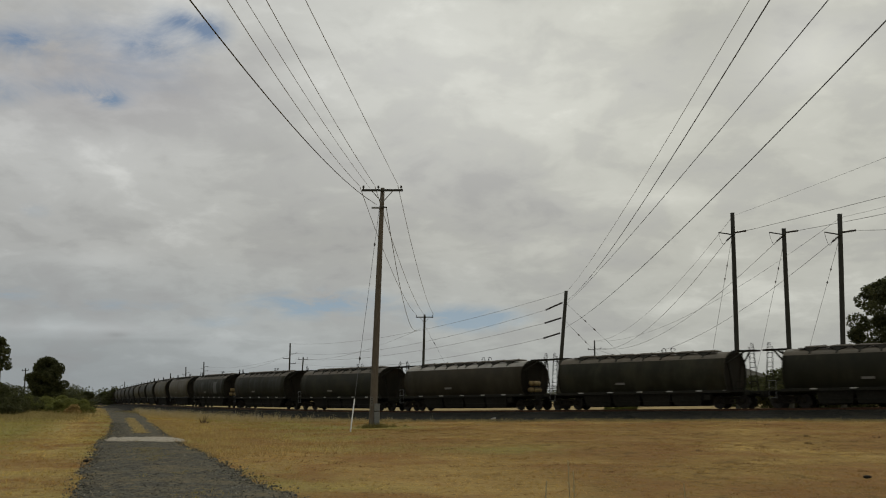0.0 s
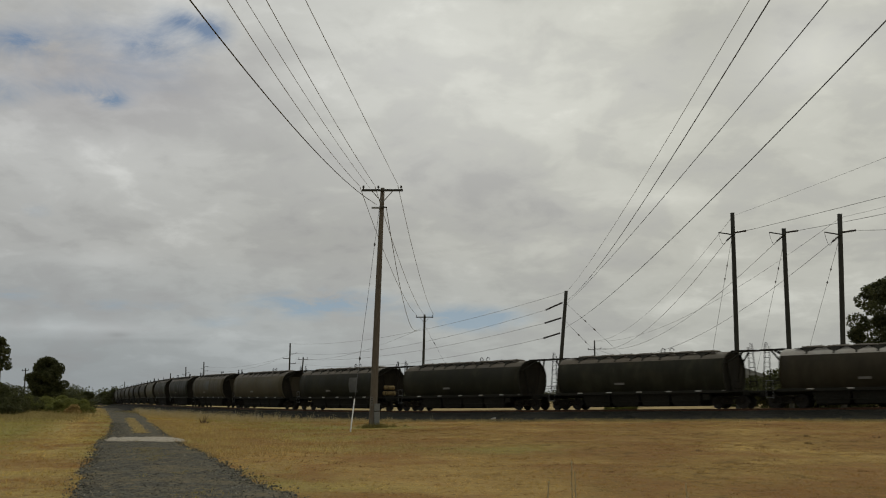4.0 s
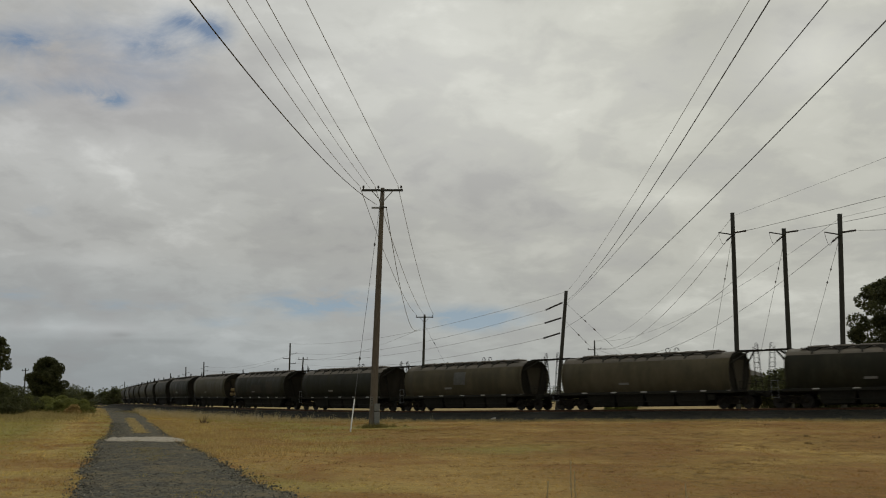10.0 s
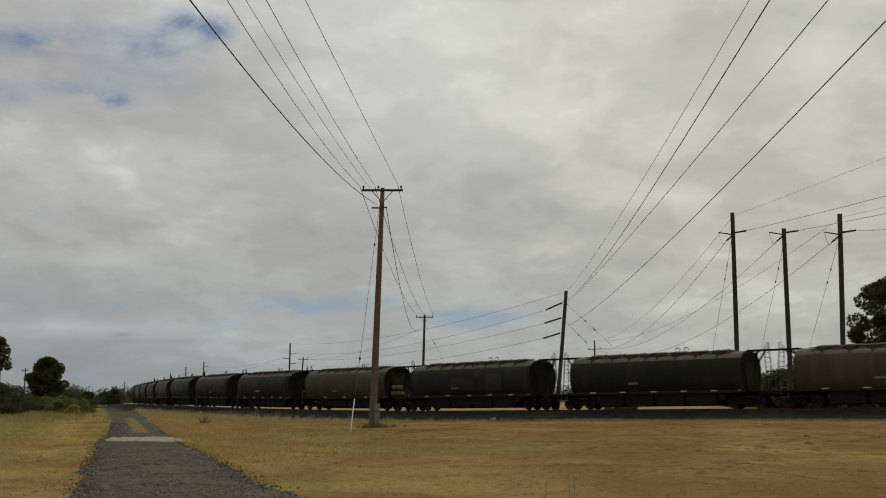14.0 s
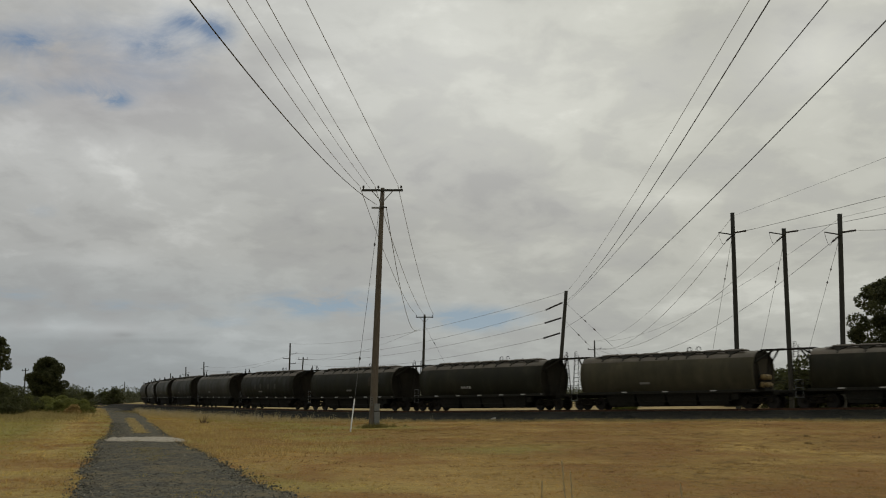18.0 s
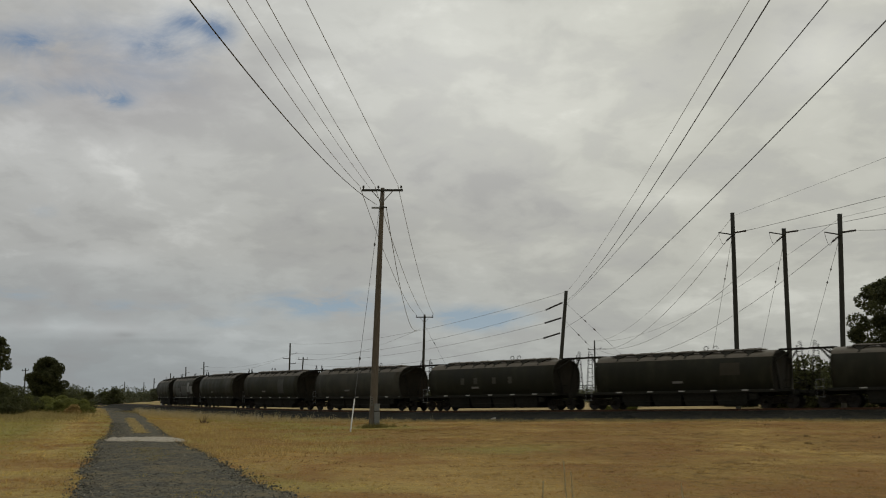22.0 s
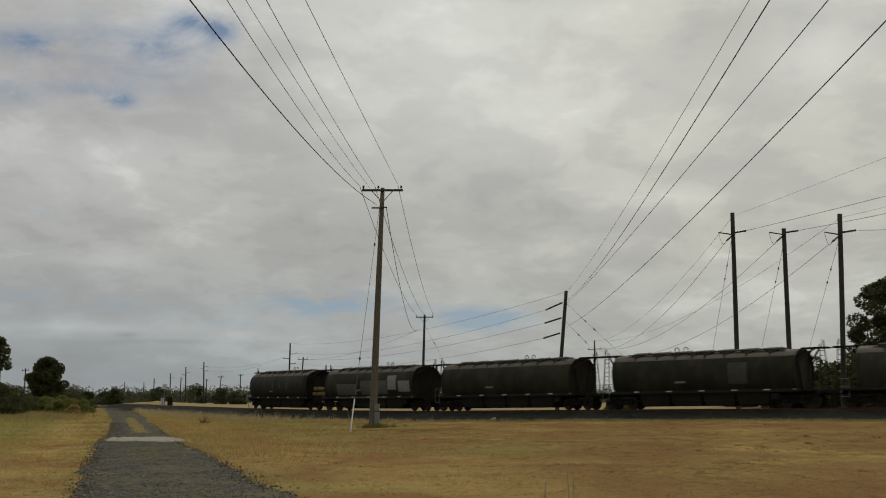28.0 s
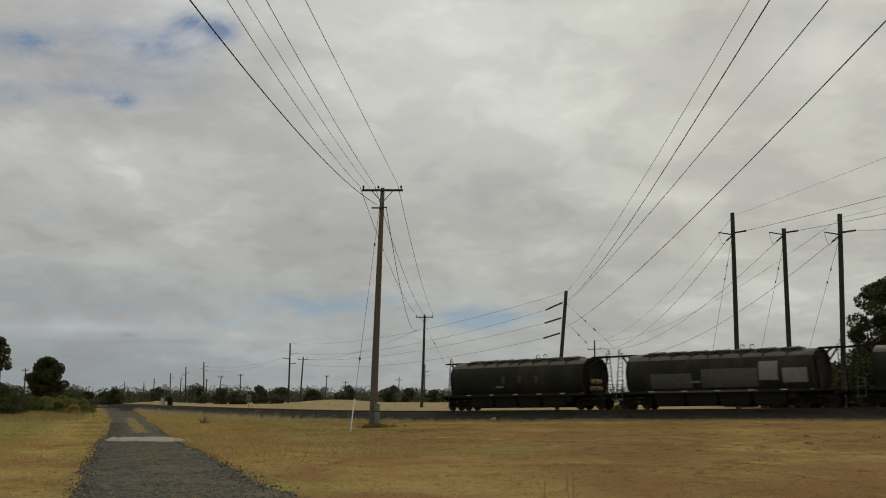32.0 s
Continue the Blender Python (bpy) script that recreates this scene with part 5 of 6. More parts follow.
def tree(name, base, height, spread, clumps, count, size, mat, label, category="tree", trunk_r=0.25, bare=0.25, flat=0.8, seed=1, limbs=7, lean=0.0, shape=1.0, puff=(0.20, 0.36)):
    rs = np.random.default_rng(seed)
    b = Vector(base)
    w = thing(name, pose(*b), label, category)
    centres, radii = [], []
    for i in range(clumps):
        t = (i + rs.uniform(0, 1)) / clumps
        z = height * (bare + (0.93 - bare) * t)
        prof = math.sin(math.pi * min(1.0, 0.18 + 0.80 * t ** shape)) ** 0.7
        a = rs.uniform(0, 2 * math.pi)
        rr = spread * prof * math.sqrt(rs.uniform(0.05, 0.8))
        centres.append((rr * math.cos(a) + lean * t, rr * math.sin(a), z))
        radii.append(spread * rs.uniform(*puff))
    centres, radii = np.array(centres), np.array(radii)
    bm = B()
    fork = Vector((lean * 0.3, 0, height * (bare + 0.15)))
    rod(bm, (0, 0, -0.3), fork * 0.5, trunk_r, trunk_r * 0.8, 9)
    rod(bm, fork * 0.5, fork, trunk_r * 0.8, trunk_r * 0.62, 9)
    rod(bm, fork, (lean * 0.8, 0, height * 0.85), trunk_r * 0.6, trunk_r * 0.12, 7)
    part("trunk", bm, M["bark"], w, "", True)
    for i in rs.choice(len(centres), min(limbs, len(centres)), replace=False):
        bm = B()
        c = Vector(centres[i])
        k = fork.lerp(Vector((lean * 0.8, 0, height * 0.85)), rs.uniform(0, 0.5))
        m = k.lerp(c, 0.55) + Vector((0, 0, 0.06 * height * rs.uniform(-0.5, 1)))
        rod(bm, k, m, trunk_r * 0.35, trunk_r * 0.2, 6)
        rod(bm, m, c, trunk_r * 0.2, trunk_r * 0.05, 5)
        part("limb", bm, M["bark"], w)
    v, f = leaves(rs, centres, radii, count, size, flat)
    crown = soup("crown", v, f, mat, w)
    return w


def shrub(base, height, spread, count, size, mat, label, seed, category="bush"):
    rs = np.random.default_rng(seed)
    b = Vector(base)
    w = thing("bush", pose(*b), label, category, "bushes beside the track")
    n = max(6, int(spread * 5))
    centres = np.stack([rs.uniform(-spread, spread, n), rs.uniform(-spread, spread, n) * 0.7, rs.uniform(0.15, 0.75, n) * height], 1)
    centres[:, 2] *= 1 - 0.55 * (np.abs(centres[:, 0]) / spread) ** 2
    radii = height * rs.uniform(0.25, 0.42, n)
    v, f = leaves(rs, centres, radii, count, size, 0.8)
    v[:, 2] = np.maximum(v[:, 2], 0.02)
    soup("foliage", v, f, mat, w)
    bm = B()
    for i in range(6):
        c = Vector(centres[rs.integers(0, n)])
        rod(bm, (c.x * 0.5, c.y * 0.5, -0.1), c, 0.05, 0.015, 5)
    part("stems", bm, M["bark"], w)
    return w


def at_ground(x, y):
    return (x, y, gz(x, y))


# beside the gravel track
tree("tree", at_ground(-53.5, 150), 7.4, 2.8, 110, 34000, 0.15, M["leaf_dark"], "round dense dark green tree with a domed crown", trunk_r=0.3, bare=0.03, seed=3, shape=1.15, puff=(0.20, 0.33))
tree("tree", at_ground(-44.0, 110), 8.3, 1.5, 40, 4200, 0.11, M["leaf_dark"], "tall thin dark tree with an open crown", trunk_r=0.17, bare=0.55, seed=5, limbs=20, lean=-0.1, shape=1.5, puff=(0.16, 0.28))
for i, (x, y, h, s, mat, n) in enumerate(((-50.0, 118, 4.3, 3.2, "leaf_dark", 8000), (-45.5, 112, 4.0, 2.6, "leaf_dark", 7000), (-46.5, 127, 2.2, 2.6, "leaf_bush", 5600),
                                         (-42.6, 124, 1.7, 2.0, "leaf_bush", 4600), (-48.5, 138, 2.5, 2.8, "leaf_bush", 5600), (-44.6, 134, 2.0, 1.9, "leaf_bush", 4200),
                                         (-48.3, 146, 2.3, 1.8, "leaf_bush", 4000), (-38.9, 117.5, 1.35, 0.62, "leaf_dry", 2200), (-53.0, 126, 3.3, 2.6, "leaf_dark", 5000),
                                         (-60.0, 165, 3.6, 4.0, "leaf_dark", 5200), (-57.0, 170, 4.2, 3.2, "leaf_dark", 4200), (-42.5, 106, 1.9, 1.8, "leaf_dark", 3000), (-59.0, 175, 3.0, 2.4, "leaf_bush", 3000), (-46.0, 104, 3.2, 2.0, "leaf_dark", 4000), (-48.0, 124, 4.0, 2.0, "leaf_dark", 4500))):
    shrub(at_ground(x, y), h, s, int(n * 1.7), 0.11, M[mat], {"leaf_dark": "dark green bush under the trees", "leaf_dry": "small withered ochre bush beside the gravel track"}.get(mat, "green leafy bush beside the gravel track"), 30 + i)
for i, (x, y, h, s) in enumerate(((-80.5, 235, 3.1, 2.2), (-76.0, 238, 3.3, 2.0), (-86, 250, 3.3, 2.6), (-95, 320, 4.6, 3.4), (-90, 305, 5.0, 3.2), (-99, 335, 4.4, 3.2), (-105, 345, 4.2, 3.0), (-92, 262, 3.2, 2.6))):
    tree("tree", at_ground(x, y), h, s, 20, 1500, 0.30, M["leaf_dark"], "distant dark bushy tree beside the track", trunk_r=0.18, bare=0.05, seed=50 + i, limbs=4)
# beyond the line, to the right
tree("tree", at_ground(39.9, 95), 12.2, 5.0, 80, 26000, 0.15, M["leaf_dark"], "tall dark tree with an uneven crown and gaps", trunk_r=0.32, bare=0.34, seed=8, limbs=16, shape=1.15, puff=(0.12, 0.21))
for i, (x, y, h, s, n) in enumerate(((32.0, 97, 5.0, 2.0, 5000), (35.0, 92, 5.0, 3.0, 5000), (40.0, 90, 4.5, 3.2, 4000), (33.0, 104, 4.2, 2.4, 3200), (44, 98, 6.0, 3.4, 3600), (29.6, 101, 2.6, 1.6, 2000), (32.0, 112, 3.6, 1.8, 2400), (30.5, 115, 3.0, 1.8, 2200), (39.2, 100, 6.5, 2.3, 4200), (41.5, 96, 8.5, 3.0, 5000))):
    shrub(at_ground(x, y), h, s, int(n * 2.6), 0.17, M["leaf_dark"], "dark green thicket beyond the railway line", 70 + i, "thicket")


shrub(at_ground(17.2, 106), 1.0, 1.6, 3000, 0.12, M["leaf_bush"], "low green bush on the far side of the railway line", 120)

# the far woods: one belt of scrub trees, the haze mixed into their leaf colour
def woods():
    rs = np.random.default_rng(12)
    cs, rr = [], []
    for i in range(820):
        az = radians(rs.uniform(-19.5, 24))
        d = rs.uniform(320, 470) + 60 * abs(math.sin(az * 9))
        x, y = d * math.sin(az), d * math.cos(az)
        h = rs.uniform(2.6, 6.4) * d / 400 * (0.72 + 0.36 * (0.5 + 0.5 * math.sin(az * 37 + 1.3) * math.sin(az * 91)))
        z = 1.2
        for k in range(7):
            cs.append((x + rs.normal() * 2.2, y + rs.normal() * 2.2, z + h * rs.uniform(0.0, 0.85)))
            rr.append(h * rs.uniform(0.22, 0.38))
    v, f = leaves(rs, np.array(cs), np.array(rr), 190000, 0.34, 0.85)
    ob = soup("far_woods", v, f, M["leaf_grey"])
    return tagged(ob, "belt of grey-green scrub trees along the horizon", "woods", kind="stuff")


woods()
for i, (x, y, h, s) in enumerate(((-49.5, 300, 4.6, 3.2), (-60, 300, 4.2, 2.8), (-73, 330, 5.2, 4.5), (-88, 345, 4.4, 4.0), (-31.5, 270, 3.2, 2.6), (-14.0, 300, 4.2, 3.2),
                                 (-22.5, 260, 3.6, 3.0), (-42.0, 285, 3.9, 3.4), (-2.0, 290, 3.0, 3.0), (-8.5, 280, 3.3, 2.6), (-100, 385, 4.8, 4.4), (-52, 280, 3.0, 3.0))):
    tree("tree", at_ground(x, y), h, s, 22, 1700, 0.36, M["leaf_grey"], "scrubby grey-green tree in the dry paddock", trunk_r=0.16, bare=0.06, seed=90 + i, limbs=4)


# ---- grass ----
def blades(name, label, points, heights, per, mat, seed, width=0.010, lean=0.5, category="grass"):
    rs = np.random.default_rng(seed)
    n = len(points)
    base = np.repeat(points, per, 0) + np.stack([rs.normal(0, 0.05, n * per), rs.normal(0, 0.05, n * per), np.zeros(n * per)], 1)
    h = np.repeat(heights, per) * rs.uniform(0.5, 1.15, n * per)
    a = rs.uniform(0, 2 * np.pi, n * per)
    side = np.stack([np.cos(a), np.sin(a), 0 * a], 1) * width
    b = rs.uniform(0, 2 * np.pi, n * per)
    tip = base + np.stack([np.cos(b) * lean * h, np.sin(b) * lean * h, h], 1)
    base[:, 2] -= 0.02
    v = np.stack([base - side, base + side, tip], 1).reshape(-1, 3)
    f = np.arange(len(v)).reshape(-1, 3)
    ob = soup(name, v, f, mat)
    return tagged(ob, label, category, kind="stuff")


def scatter(rs, n, near, far, az0, az1, keep):
    d = np.sqrt(rs.uniform(near ** 2, far ** 2, n))
    az = np.radians(rs.uniform(az0, az1, n))
    x, y = d * np.sin(az), d * np.cos(az)
    off = line_offset(x, y)
    ok = (off > 4.6 + np.abs(rs.normal(0, 1.0, n)) + 2.6 * smooth01((x + 22) / 14)) & keep(x, y, off)
    x, y, off = x[ok], y[ok], off[ok]
    return np.stack([x, y, ground_z(x, y, off)], 1), off


rs = np.random.default_rng(21)
clear_of_road = lambda x, y, o: ~on_track(x + 0.12 * np.sin(y * 1.7) + rs.normal(0, 0.16, len(x)), y, -0.12)
field = lambda x, y: 0.5 + 0.5 * np.sin(x * 0.37 + 2 * np.sin(y * 0.13)) * np.sin(y * 0.29 + np.sin(x * 0.21))
pts, _ = scatter(rs, 70000, 14, 62, -25, 25, clear_of_road)
blades("grass", "short dry golden grass of the paddock", pts, rs.uniform(0.012, 0.032, len(pts)), 4, M["turf"], 2, 0.012, 1.6)
tufty = lambda x, y, o: clear_of_road(x, y, o) & (rs.uniform(0, 1, len(x)) < 0.15 + field(x * 3.1, y * 2.3) * field(x + 9, y + 4))
pts, _ = scatter(rs, 14000, 16, 60, -25, 25, tufty)
blades("grass", "low sun-bleached tufts scattered over the paddock", pts, rs.uniform(0.015, 0.045, len(pts)), 8, M["turf_tan"], 41, 0.012, 1.9)
pts, _ = scatter(rs, 5000, 16, 62, -25, 25, tufty)
blades("grass", "small brown withered tufts scattered over the paddock", pts, rs.uniform(0.012, 0.03, len(pts)), 9, M["turf_brown"], 42, 0.014, 2.6)
pts, _ = scatter(rs, 900, 22, 66, -14, 25, tufty)
pts = np.repeat(pts, 4, 0) + np.stack([rs.normal(0, 0.16, len(pts) * 4), rs.normal(0, 0.12, len(pts) * 4), np.zeros(len(pts) * 4)], 1)
blades("grass", "reddish-brown withered clumps scattered over the paddock", pts, rs.uniform(0.02, 0.07, len(pts)), 7, M["turf_brown"], 46, 0.012, 1.4)
pts, _ = scatter(rs, 40000, 62, 125, -25, 25, clear_of_road)
blades("grass", "short dry golden grass farther out in the paddock", pts, rs.uniform(0.02, 0.06, len(pts)), 3, M["turf"], 12, 0.028, 1.2)
y = rs.uniform(58, 102, 2200)
x = road_mid(y) + np.interp(y, (54, 75, 95, 122), (0.75, 0.95, 1.15, 1.6)) + rs.normal(0, 0.17, len(y))
blades("grass", "dry grass growing between the wheel tracks", np.stack([x, y, ground_z(x, y) + 0.03], 1), rs.uniform(0.04, 0.14, len(x)), 6, M["straw"], 43, 0.012, 0.8)
y = rs.uniform(17, 42, 900)
x = road_mid(y) + rs.normal(0.15, 0.30, len(y))
ok = field(x * 4, y * 1.3) > 0.5
x, y = x[ok], y[ok]
blades("weed", "sparse low weeds along the crown of the track", np.stack([x, y, ground_z(x, y) + 0.03], 1), rs.uniform(0.02, 0.06, len(x)), 5, M["straw_green"], 44, 0.008, 1.0, "weed")
keep = lambda x, y, o: clear_of_road(x, y, o) & (rs.uniform(0, 1, len(x)) < np.clip((12 - (x - road_mid(y))) / 9, 0, 1) * np.clip((x - road_mid(y)) / 2, 0, 1) * (0.2 + field(x * 0.8, y * 0.6)))
pts, _ = scatter(rs, 24000, 30, 100, -20, 12, keep)
blades("grass", "ankle-high straw-pale grass on the verge of the track", pts, rs.uniform(0.06, 0.24, len(pts)), 5, M["turf_tan"], 45, 0.011, 0.7)
keep = lambda x, y, o: clear_of_road(x, y, o) & (rs.uniform(0, 1, len(x)) < np.clip((-2 - x) / 10, 0, 1) * (0.25 + field(x, y)))
pts, _ = scatter(rs, 18000, 14, 135, -26, 2, keep)
blades("grass", "ankle-high half-green grass beside the gravel track", pts, rs.uniform(0.03, 0.12, len(pts)), 6, M["turf"], 3, 0.013, 0.9)
keep = lambda x, y, o: clear_of_road(x, y, o) & (rs.uniform(0, 1, len(x)) < np.clip((15 - o) / 9, 0, 1) * np.clip((4 - x) / 14, 0.30, 1))
pts, off = scatter(rs, 110000, 52, 175, -18, 26, keep)
tall = rs.uniform(0.15, 0.82, len(pts)) * np.clip((15 - off) / 8, 0.3, 1) * np.clip((6 - pts[:, 0]) / 18, 0.16, 1)
blades("tall_grass", "tall pale dry grass along the foot of the ballast", pts, tall, 5, M["straw"], 4, 0.016, 0.4)
keep = lambda x, y, o: clear_of_road(x, y, o) & (o < 9) & (rs.uniform(0, 1, len(x)) < np.clip((1 - x) / 18, 0, 1))
pts, off = scatter(rs, 17000, 60, 170, -17, 10, keep)
blades("tall_grass", "pale seed stalks standing before the ballast", pts, rs.uniform(0.45, 1.0, len(pts)), 3, M["stalk"], 14, 0.012, 0.25)
keep = lambda x, y, o: clear_of_road(x, y, o) & (rs.uniform(0, 1, len(x)) < np.clip((y - 80) / 26, 0, 1) * np.clip((road_mid(y) - 1.5 - x) / 6, 0, 1) * (0.35 + field(x, y)))
pts, _ = scatter(rs, 15000, 80, 128, -26, -14, keep)
blades("tall_grass", "knee-high brownish grass in front of the bushes", pts, rs.uniform(0.15, 0.75, len(pts)) * np.clip((pts[:, 1] - 74) / 40, 0.15, 1), 5, M["rank"], 17, 0.02, 0.45)
sv = rs.uniform(-110, 45, 30000)
ov = 4.9 + 2.4 * smooth01((np.interp(sv, LINE_S, LINE_X) + 16) / 14) + rs.normal(0.6, 1.3, len(sv)) + 0.25 * np.sin(sv * 0.7) * np.sin(sv * 0.23)
tv = np.interp(sv, LINE_S, LINE_TURN)
x, y = np.interp(sv, LINE_S, LINE_X) - np.cos(tv) * ov, np.interp(sv, LINE_S, LINE_Y) - np.sin(tv) * ov
blades("grass", "low dry grass creeping into the toe of the ballast", np.stack([x, y, ground_z(x, y) + np.clip(7.2 - ov, 0, 2) * 0.03], 1), rs.uniform(0.04, 0.2, len(sv)) * rs.uniform(0.3, 1, len(sv)), 4, M["rank"], 16, 0.012, 0.8)
a = rs.uniform(0, 6.28, 260)
r = np.abs(rs.normal(0, 0.5, 260))
x, y = A0.x + 0.3 + r * np.cos(a) * 1.3, A0.y - 0.3 + r * np.sin(a)
blades("grass_tuft", "greenish grass tuft round the pole foot", np.stack([x, y, ground_z(x, y)], 1), rs.uniform(0.08, 0.36, 260), 8, M["tuft"], 6, 0.014, 0.6)
for cx, cy, hh, mat, lab in ((-8.9, 28.1, 0.12, "dead", "small dark dead weed at the verge"), (14.1, 43.5, 0.16, "dead", "small dark dead weed in the paddock"),
                             (7.5, 33.0, 0.10, "dead", "small dark dead weed in the paddock"), (12.4, 38.0, 0.12, "dead", "small dark dead weed in the paddock"), (16.2, 41.5, 0.10, "dead", "small dark dead weed in the paddock")):
    n = 5 if hh < 0.2 else 14
    x, y = cx + rs.normal(0, 0.25 * min(1, hh * 2), n), cy + rs.normal(0, 0.2, n)
    blades("weed", lab, np.stack([x, y, ground_z(x, y)], 1), rs.uniform(0.5, 1, n) * hh, 5, M[mat], int(cx * 10) + 900, 0.012, 0.3, "weed")

x, y = np.array([-18.9, -18.75, -18.55]), np.full(3, 87.5)
blades("weed", "dark fan-shaped dead weed standing in the dry grass", np.stack([x, y, ground_z(x, y)], 1), np.array([0.5, 0.75, 0.55]), 6, M["dead"], 61, 0.05, 0.75, "weed")

# seed stalks close to the camera, which sway
def seed_stalk(x, y, h, seed):
    rr = random.Random(seed)
    w = thing("grass_stalk", pose(x, y, gz(x, y)), "tall dry pale grass stalk with a thin seed head", "grass stalk", "grass stalks")
    bm = B()
    lean = rr.uniform(-0.05, 0.05)
    pipe(bm, [(0, 0, 0), (lean * 0.3, 0, h * 0.5), (lean, 0, h)], 0.0038, 5)
    part("stem", bm, M["stalk"], w)
    for k in range(9):
        z = h * (0.66 + 0.038 * k)
        t = rr.uniform(0, 6.28)
        r = 0.024 * (1 - 0.07 * k)
        cx = lean * (z / h) ** 1.4
        bm = B()
        rod(bm, (cx, 0, z), (cx + r * math.cos(t), r * math.sin(t), z + 0.03), 0.0055, 0.0015, 5)
        part("spikelet", bm, M["stalk"], w)
    return w


stalks = [seed_stalk(1.03, 9.0, 1.04, 1), seed_stalk(0.78, 9.0, 0.88, 2), seed_stalk(1.95, 9.0, 0.86, 3), seed_stalk(1.10, 9.3, 0.94, 4)]

# loose stones on the gravel track
rs = np.random.default_rng(33)
n = 52000
y = 14 + 70 * rs.uniform(0, 1, n) ** 1.6
u = rs.uniform(-1, 1, n) + rs.normal(0, 0.09, n)
x = road_mid(y) + u * np.where(u < 0, np.interp(y, EDGE_Y, EDGE_LEFT), np.interp(y, EDGE_Y, EDGE_RIGHT)) * 0.96
z = ground_z(x, y)
crown = 0.02 * np.clip(1 - np.abs(u) / 1.2, 0, 1) + 0.01
s = 0.006 + 0.019 * rs.uniform(0, 1, n) ** 3
oct_v = np.array([(1, 0, 0), (0, 1, 0), (-1, 0, 0), (0, -1, 0), (0, 0, 0.8), (0, 0, -0.6)])
oct_f = np.array([(0, 1, 4), (1, 2, 4), (2, 3, 4), (3, 0, 4), (1, 0, 5), (2, 1, 5), (3, 2, 5), (0, 3, 5)])
v = (np.stack([x, y, z + crown + s * 0.3], 1)[:, None] + oct_v[None] * (s[:, None] * rs.uniform(0.6, 1.3, (n, 1)))[:, :, None] * rs.uniform(0.6, 1.4, (n, 6, 1))).reshape(-1, 3)
f = (np.arange(n)[:, None, None] * 6 + oct_f[None]).reshape(-1, 3)
stones = soup("loose_stones", v, f, M["stone"])
tagged(stones, "loose grey stones lying on the gravel track", "stones", kind="stuff")


# ---- two small birds skimming the grass ----
M["plumage"] = speckled("dark_plumage", (0.010, 0.010, 0.011), (0.030, 0.028, 0.028), 60.0, 0.7, 0.3, relief=0)


def bird(label, size):
    """A small bird that faces +x, with a spindle body, a forked tail and two swept wings."""
    w = thing("bird", pose(0, 0, 0), label, "bird", "small birds")
    bm = B()
    rings = []
    for x, r in ((-0.42, 0.04), (-0.25, 0.13), (0.0, 0.19), (0.2, 0.16), (0.30, 0.12), (0.40, 0.12), (0.48, 0.07), (0.56, 0.008)):
        rings.append([bm.verts.new((x * size, r * size * math.cos(k * math.pi / 4), r * size * math.sin(k * math.pi / 4))) for k in range(8)])
    for a, b in zip(rings, rings[1:]):
        for k in range(8):
            bm.faces.new((a[k], a[(k + 1) % 8], b[(k + 1) % 8], b[k]))
    bm.faces.new(rings[0][::-1]), bm.faces.new(rings[-1])
    part("body", bm, M["plumage"], w, "", True)
    for outline, name in ((((-0.40, 0.03), (-0.78, 0.14), (-0.60, 0.0), (-0.78, -0.14), (-0.40, -0.03)), "tail"),):
        bm = B()
        bm.faces.new([bm.verts.new((x * size, y * size, 0)) for x, y in outline])
        bmesh.ops.solidify(bm, geom=bm.faces[:], thickness=0.02 * size)
        part(name, bm, M["plumage"], w)
    for s in (-1, 1):
        bm = B()
        bm.faces.new([bm.verts.new((x * size, s * y * size, 0)) for x, y in ((0.22, 0.0), (0.26, 0.35), (-0.10, 0.95), (-0.08, 0.45), (-0.18, 0.0))])
        bmesh.ops.solidify(bm, geom=bm.faces[:], thickness=0.02 * size)
        wing = part("wing", bm, M["plumage"], w)
        wing.location = (0, s * 0.08 * size, 0.05 * size)
    return w


verge_bird = bird("small dark bird fluttering low over the track's verge", 0.17)
field_bird = bird("small dark swallow skimming low over the dry paddock", 0.17)


# ---- what moves ----
def travelled(t):
    return 0.197 + 8.4206 * t + 0.01719 * t * t - 0.000248 * t ** 3


def wagon_pose(s):
    a, b = on_line(s + BOGIE), on_line(s - BOGIE)
    c, d = (a + b) / 2, a - b
    return Matrix.Translation(c) @ Euler((0, -math.atan2(d.z, math.hypot(d.x, d.y)), math.atan2(d.y, d.x))).to_matrix().to_4x4()


# slack in the couplings: metres by which a wagon runs ahead of its even place
SLACK = {0: -0.35, 1: -0.14, 2: -0.16, 3: -0.09, 4: -0.22, 5: -0.22, 6: -0.30, 7: -0.16, 8: -0.25, 9: -0.15, 10: 0.03, 11: 0.07, 12: 0.14, 13: 0.0, 14: -0.03, 15: 0.07, 16: 0.19, 17: 0.26}


def fly_by(b, rows, until):
    walk(b, [(t, pose(x, y, z, 0, 0, turn)) for t, x, y, z, turn in rows])
    for i, wing in enumerate([c for c in b.children if c.name.startswith("wing")]):
        at, side = wing.location.copy(), (-1, 1)[i]
        beats = [(k * 0.1, 32 * math.sin(k * 1.9) + 8) for k in range(int(until * 10))] + [(until, 10.0), (32, 10.0)]
        walk(wing, [(t, pose(at.x, at.y, at.z, side * up, 0, 0)) for t, up in beats])


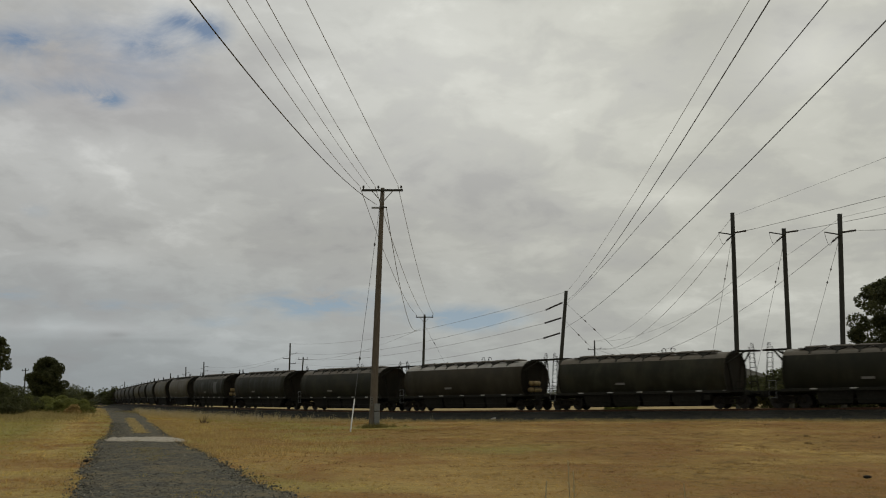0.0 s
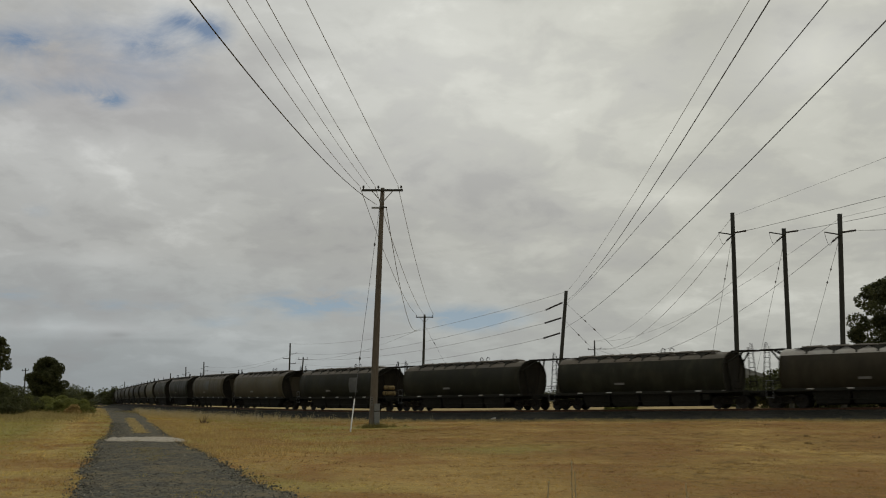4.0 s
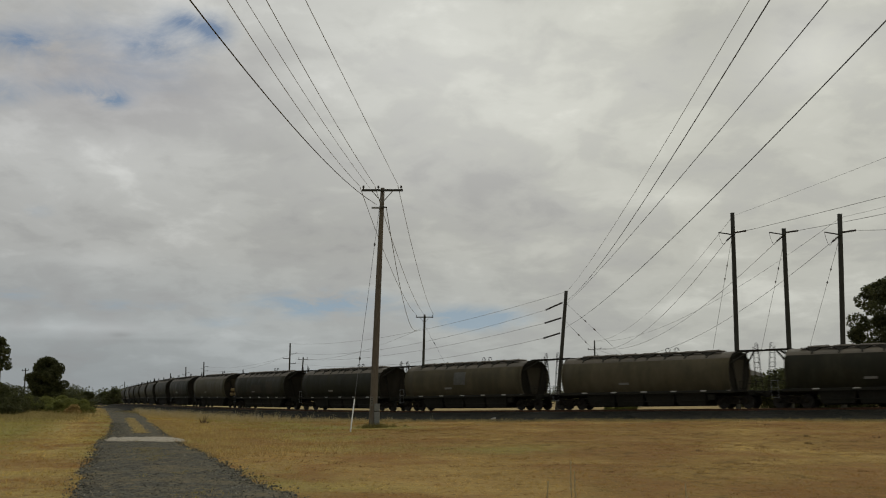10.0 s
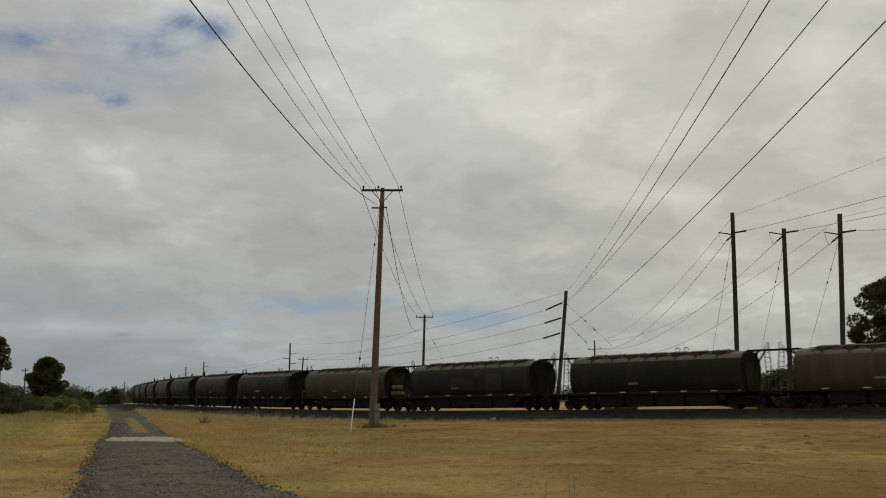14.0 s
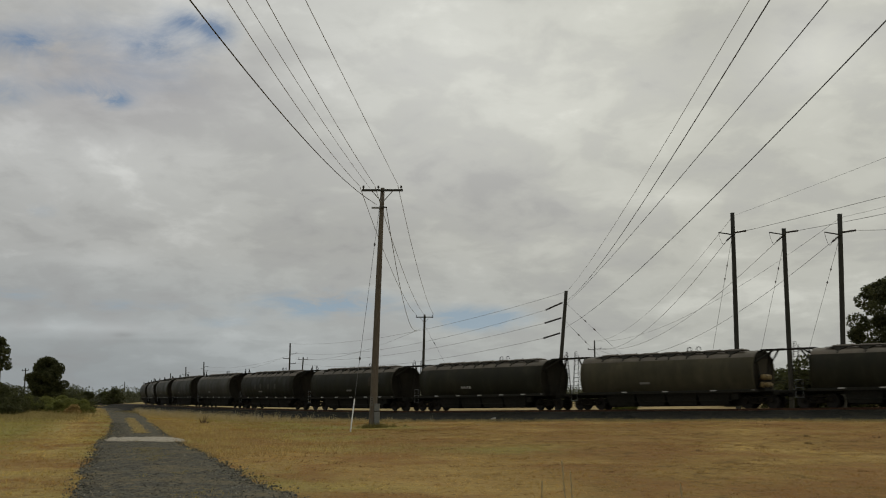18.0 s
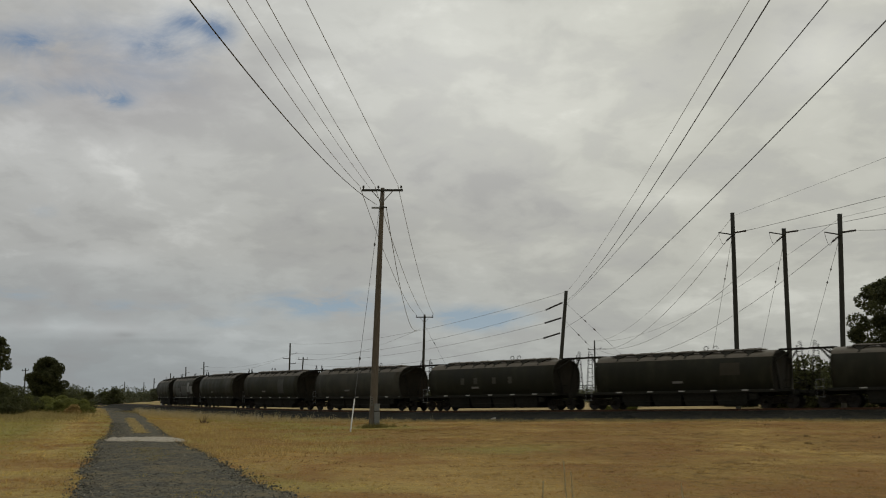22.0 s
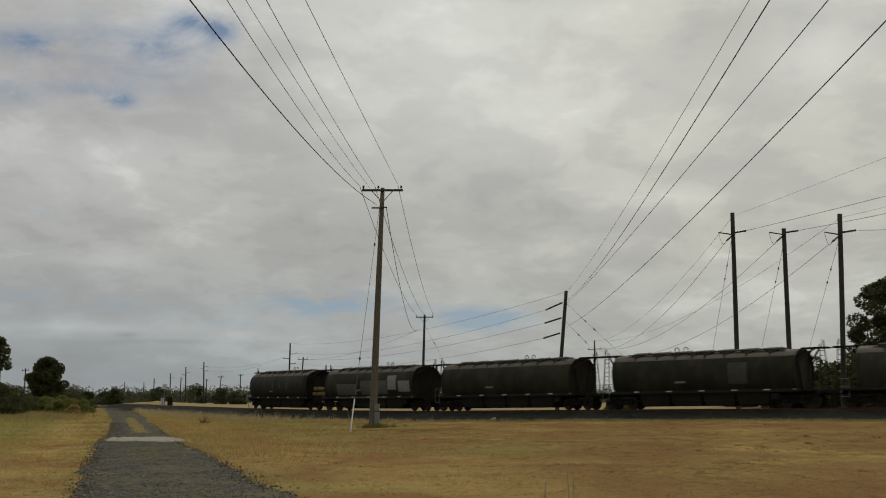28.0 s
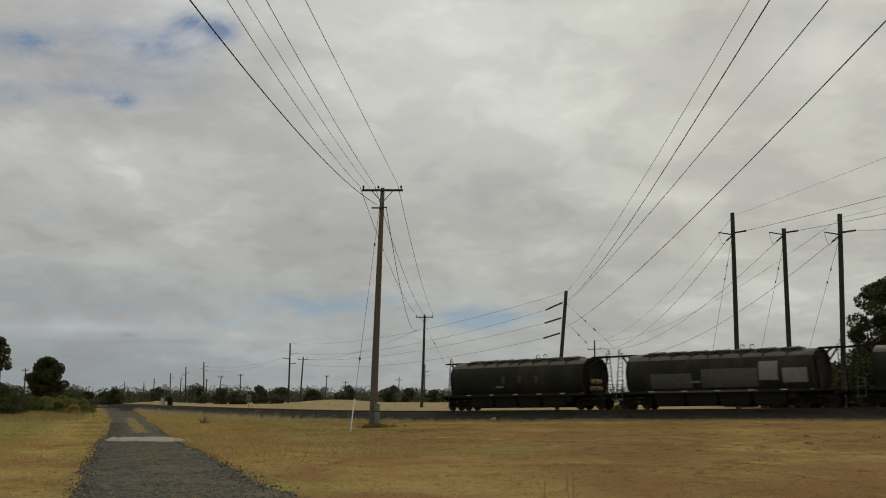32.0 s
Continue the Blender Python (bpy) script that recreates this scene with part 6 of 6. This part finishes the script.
# seconds, place and heading
BIRD_VERGE = ((0, -8.43, 26.5, 0.11, 170), (0.4, -8.5, 26.5, 0.14, 150), (0.8, -8.54, 26.5, 0.15, 110), (1.5, -8.55, 26.5, 0.16, 80), (1.9, -8.65, 27.0, 0.14, 60), (2.2, -8.7, 27.5, 0.13, 100), (2.5, -9.23, 29.5, 0.10, 106),
              (2.8, -9.72, 31.5, 0.09, 110), (3.4, -9.75, 31.5, 0.08, 110), (4.2, -20, 58, 1.2, 112), (5.0, -46, 128, 3.2, 112), (5.5, -57, 165, gz(-57, 165) + 0.06, 110), (32, -57, 165, gz(-57, 165) + 0.06, 110))
BIRD_FIELD = ((0, 7.55, 20.0, 0.17, 0), (0.3, 7.61, 20.0, 0.18, 5), (0.6, 7.77, 20.0, 0.16, 20), (0.8, 7.93, 20.0, 0.19, 30), (1.0, 8.32, 20.5, 0.2, 40), (2.0, 14, 22, 0.5, 10), (4.0, 40, 30, 1.2, 10), (5.5, 60, 40, gz(60, 40) + 0.06, 10), (32, 60, 40, gz(60, 40) + 0.06, 10))


def motions():
    for k, w in wagons.items():
        s0 = -PITCH_L * k - HALF + SLACK.get(k, -0.2) + 0.2
        walk(w, [(i * 0.5, wagon_pose(s0 + travelled(i * 0.5))) for i in range(65)])
        for bo in w.children:
            for ws in bo.children:
                if ws.name.startswith("wheelset"):
                    at = ws.location.copy()
                    rows = []
                    for i in range(481):
                        t = i / 15
                        rows.append((t, pose(at.x, at.y, at.z, 0, math.degrees(travelled(t) / WHEEL_R) % 360.0, 0)))
                    walk(ws, rows)
    sway = ((0, 0.5), (2, -1), (4, 2), (6, 5), (7.5, 1), (9, 2.2), (11, 0.5), (13, 0), (15, 1), (17, -1), (19, -2.8), (21, -1.4), (23, -1.7), (25, -1.2), (28, 0), (30, -0.3), (31, -1.3), (32, -0.4))
    for i, s in enumerate(stalks):
        p = s.matrix_basis.translation.copy()
        walk(s, [(t, pose(p.x, p.y, p.z, 0, g * (1 - 0.15 * i), 0)) for t, g in sway])
    # one bird hovers over the verge, lands beside the stones and flies off behind the bushes; the other skims away over the paddock
    fly_by(verge_bird, BIRD_VERGE, 3.4)
    fly_by(field_bird, BIRD_FIELD, 2.6)
    walk(sky_deck, [(0, pose(0, 0, 1.5, 0, 0, 0.28)), (32, pose(0, 0, 1.5, 0, 0, -0.28))])


motions()
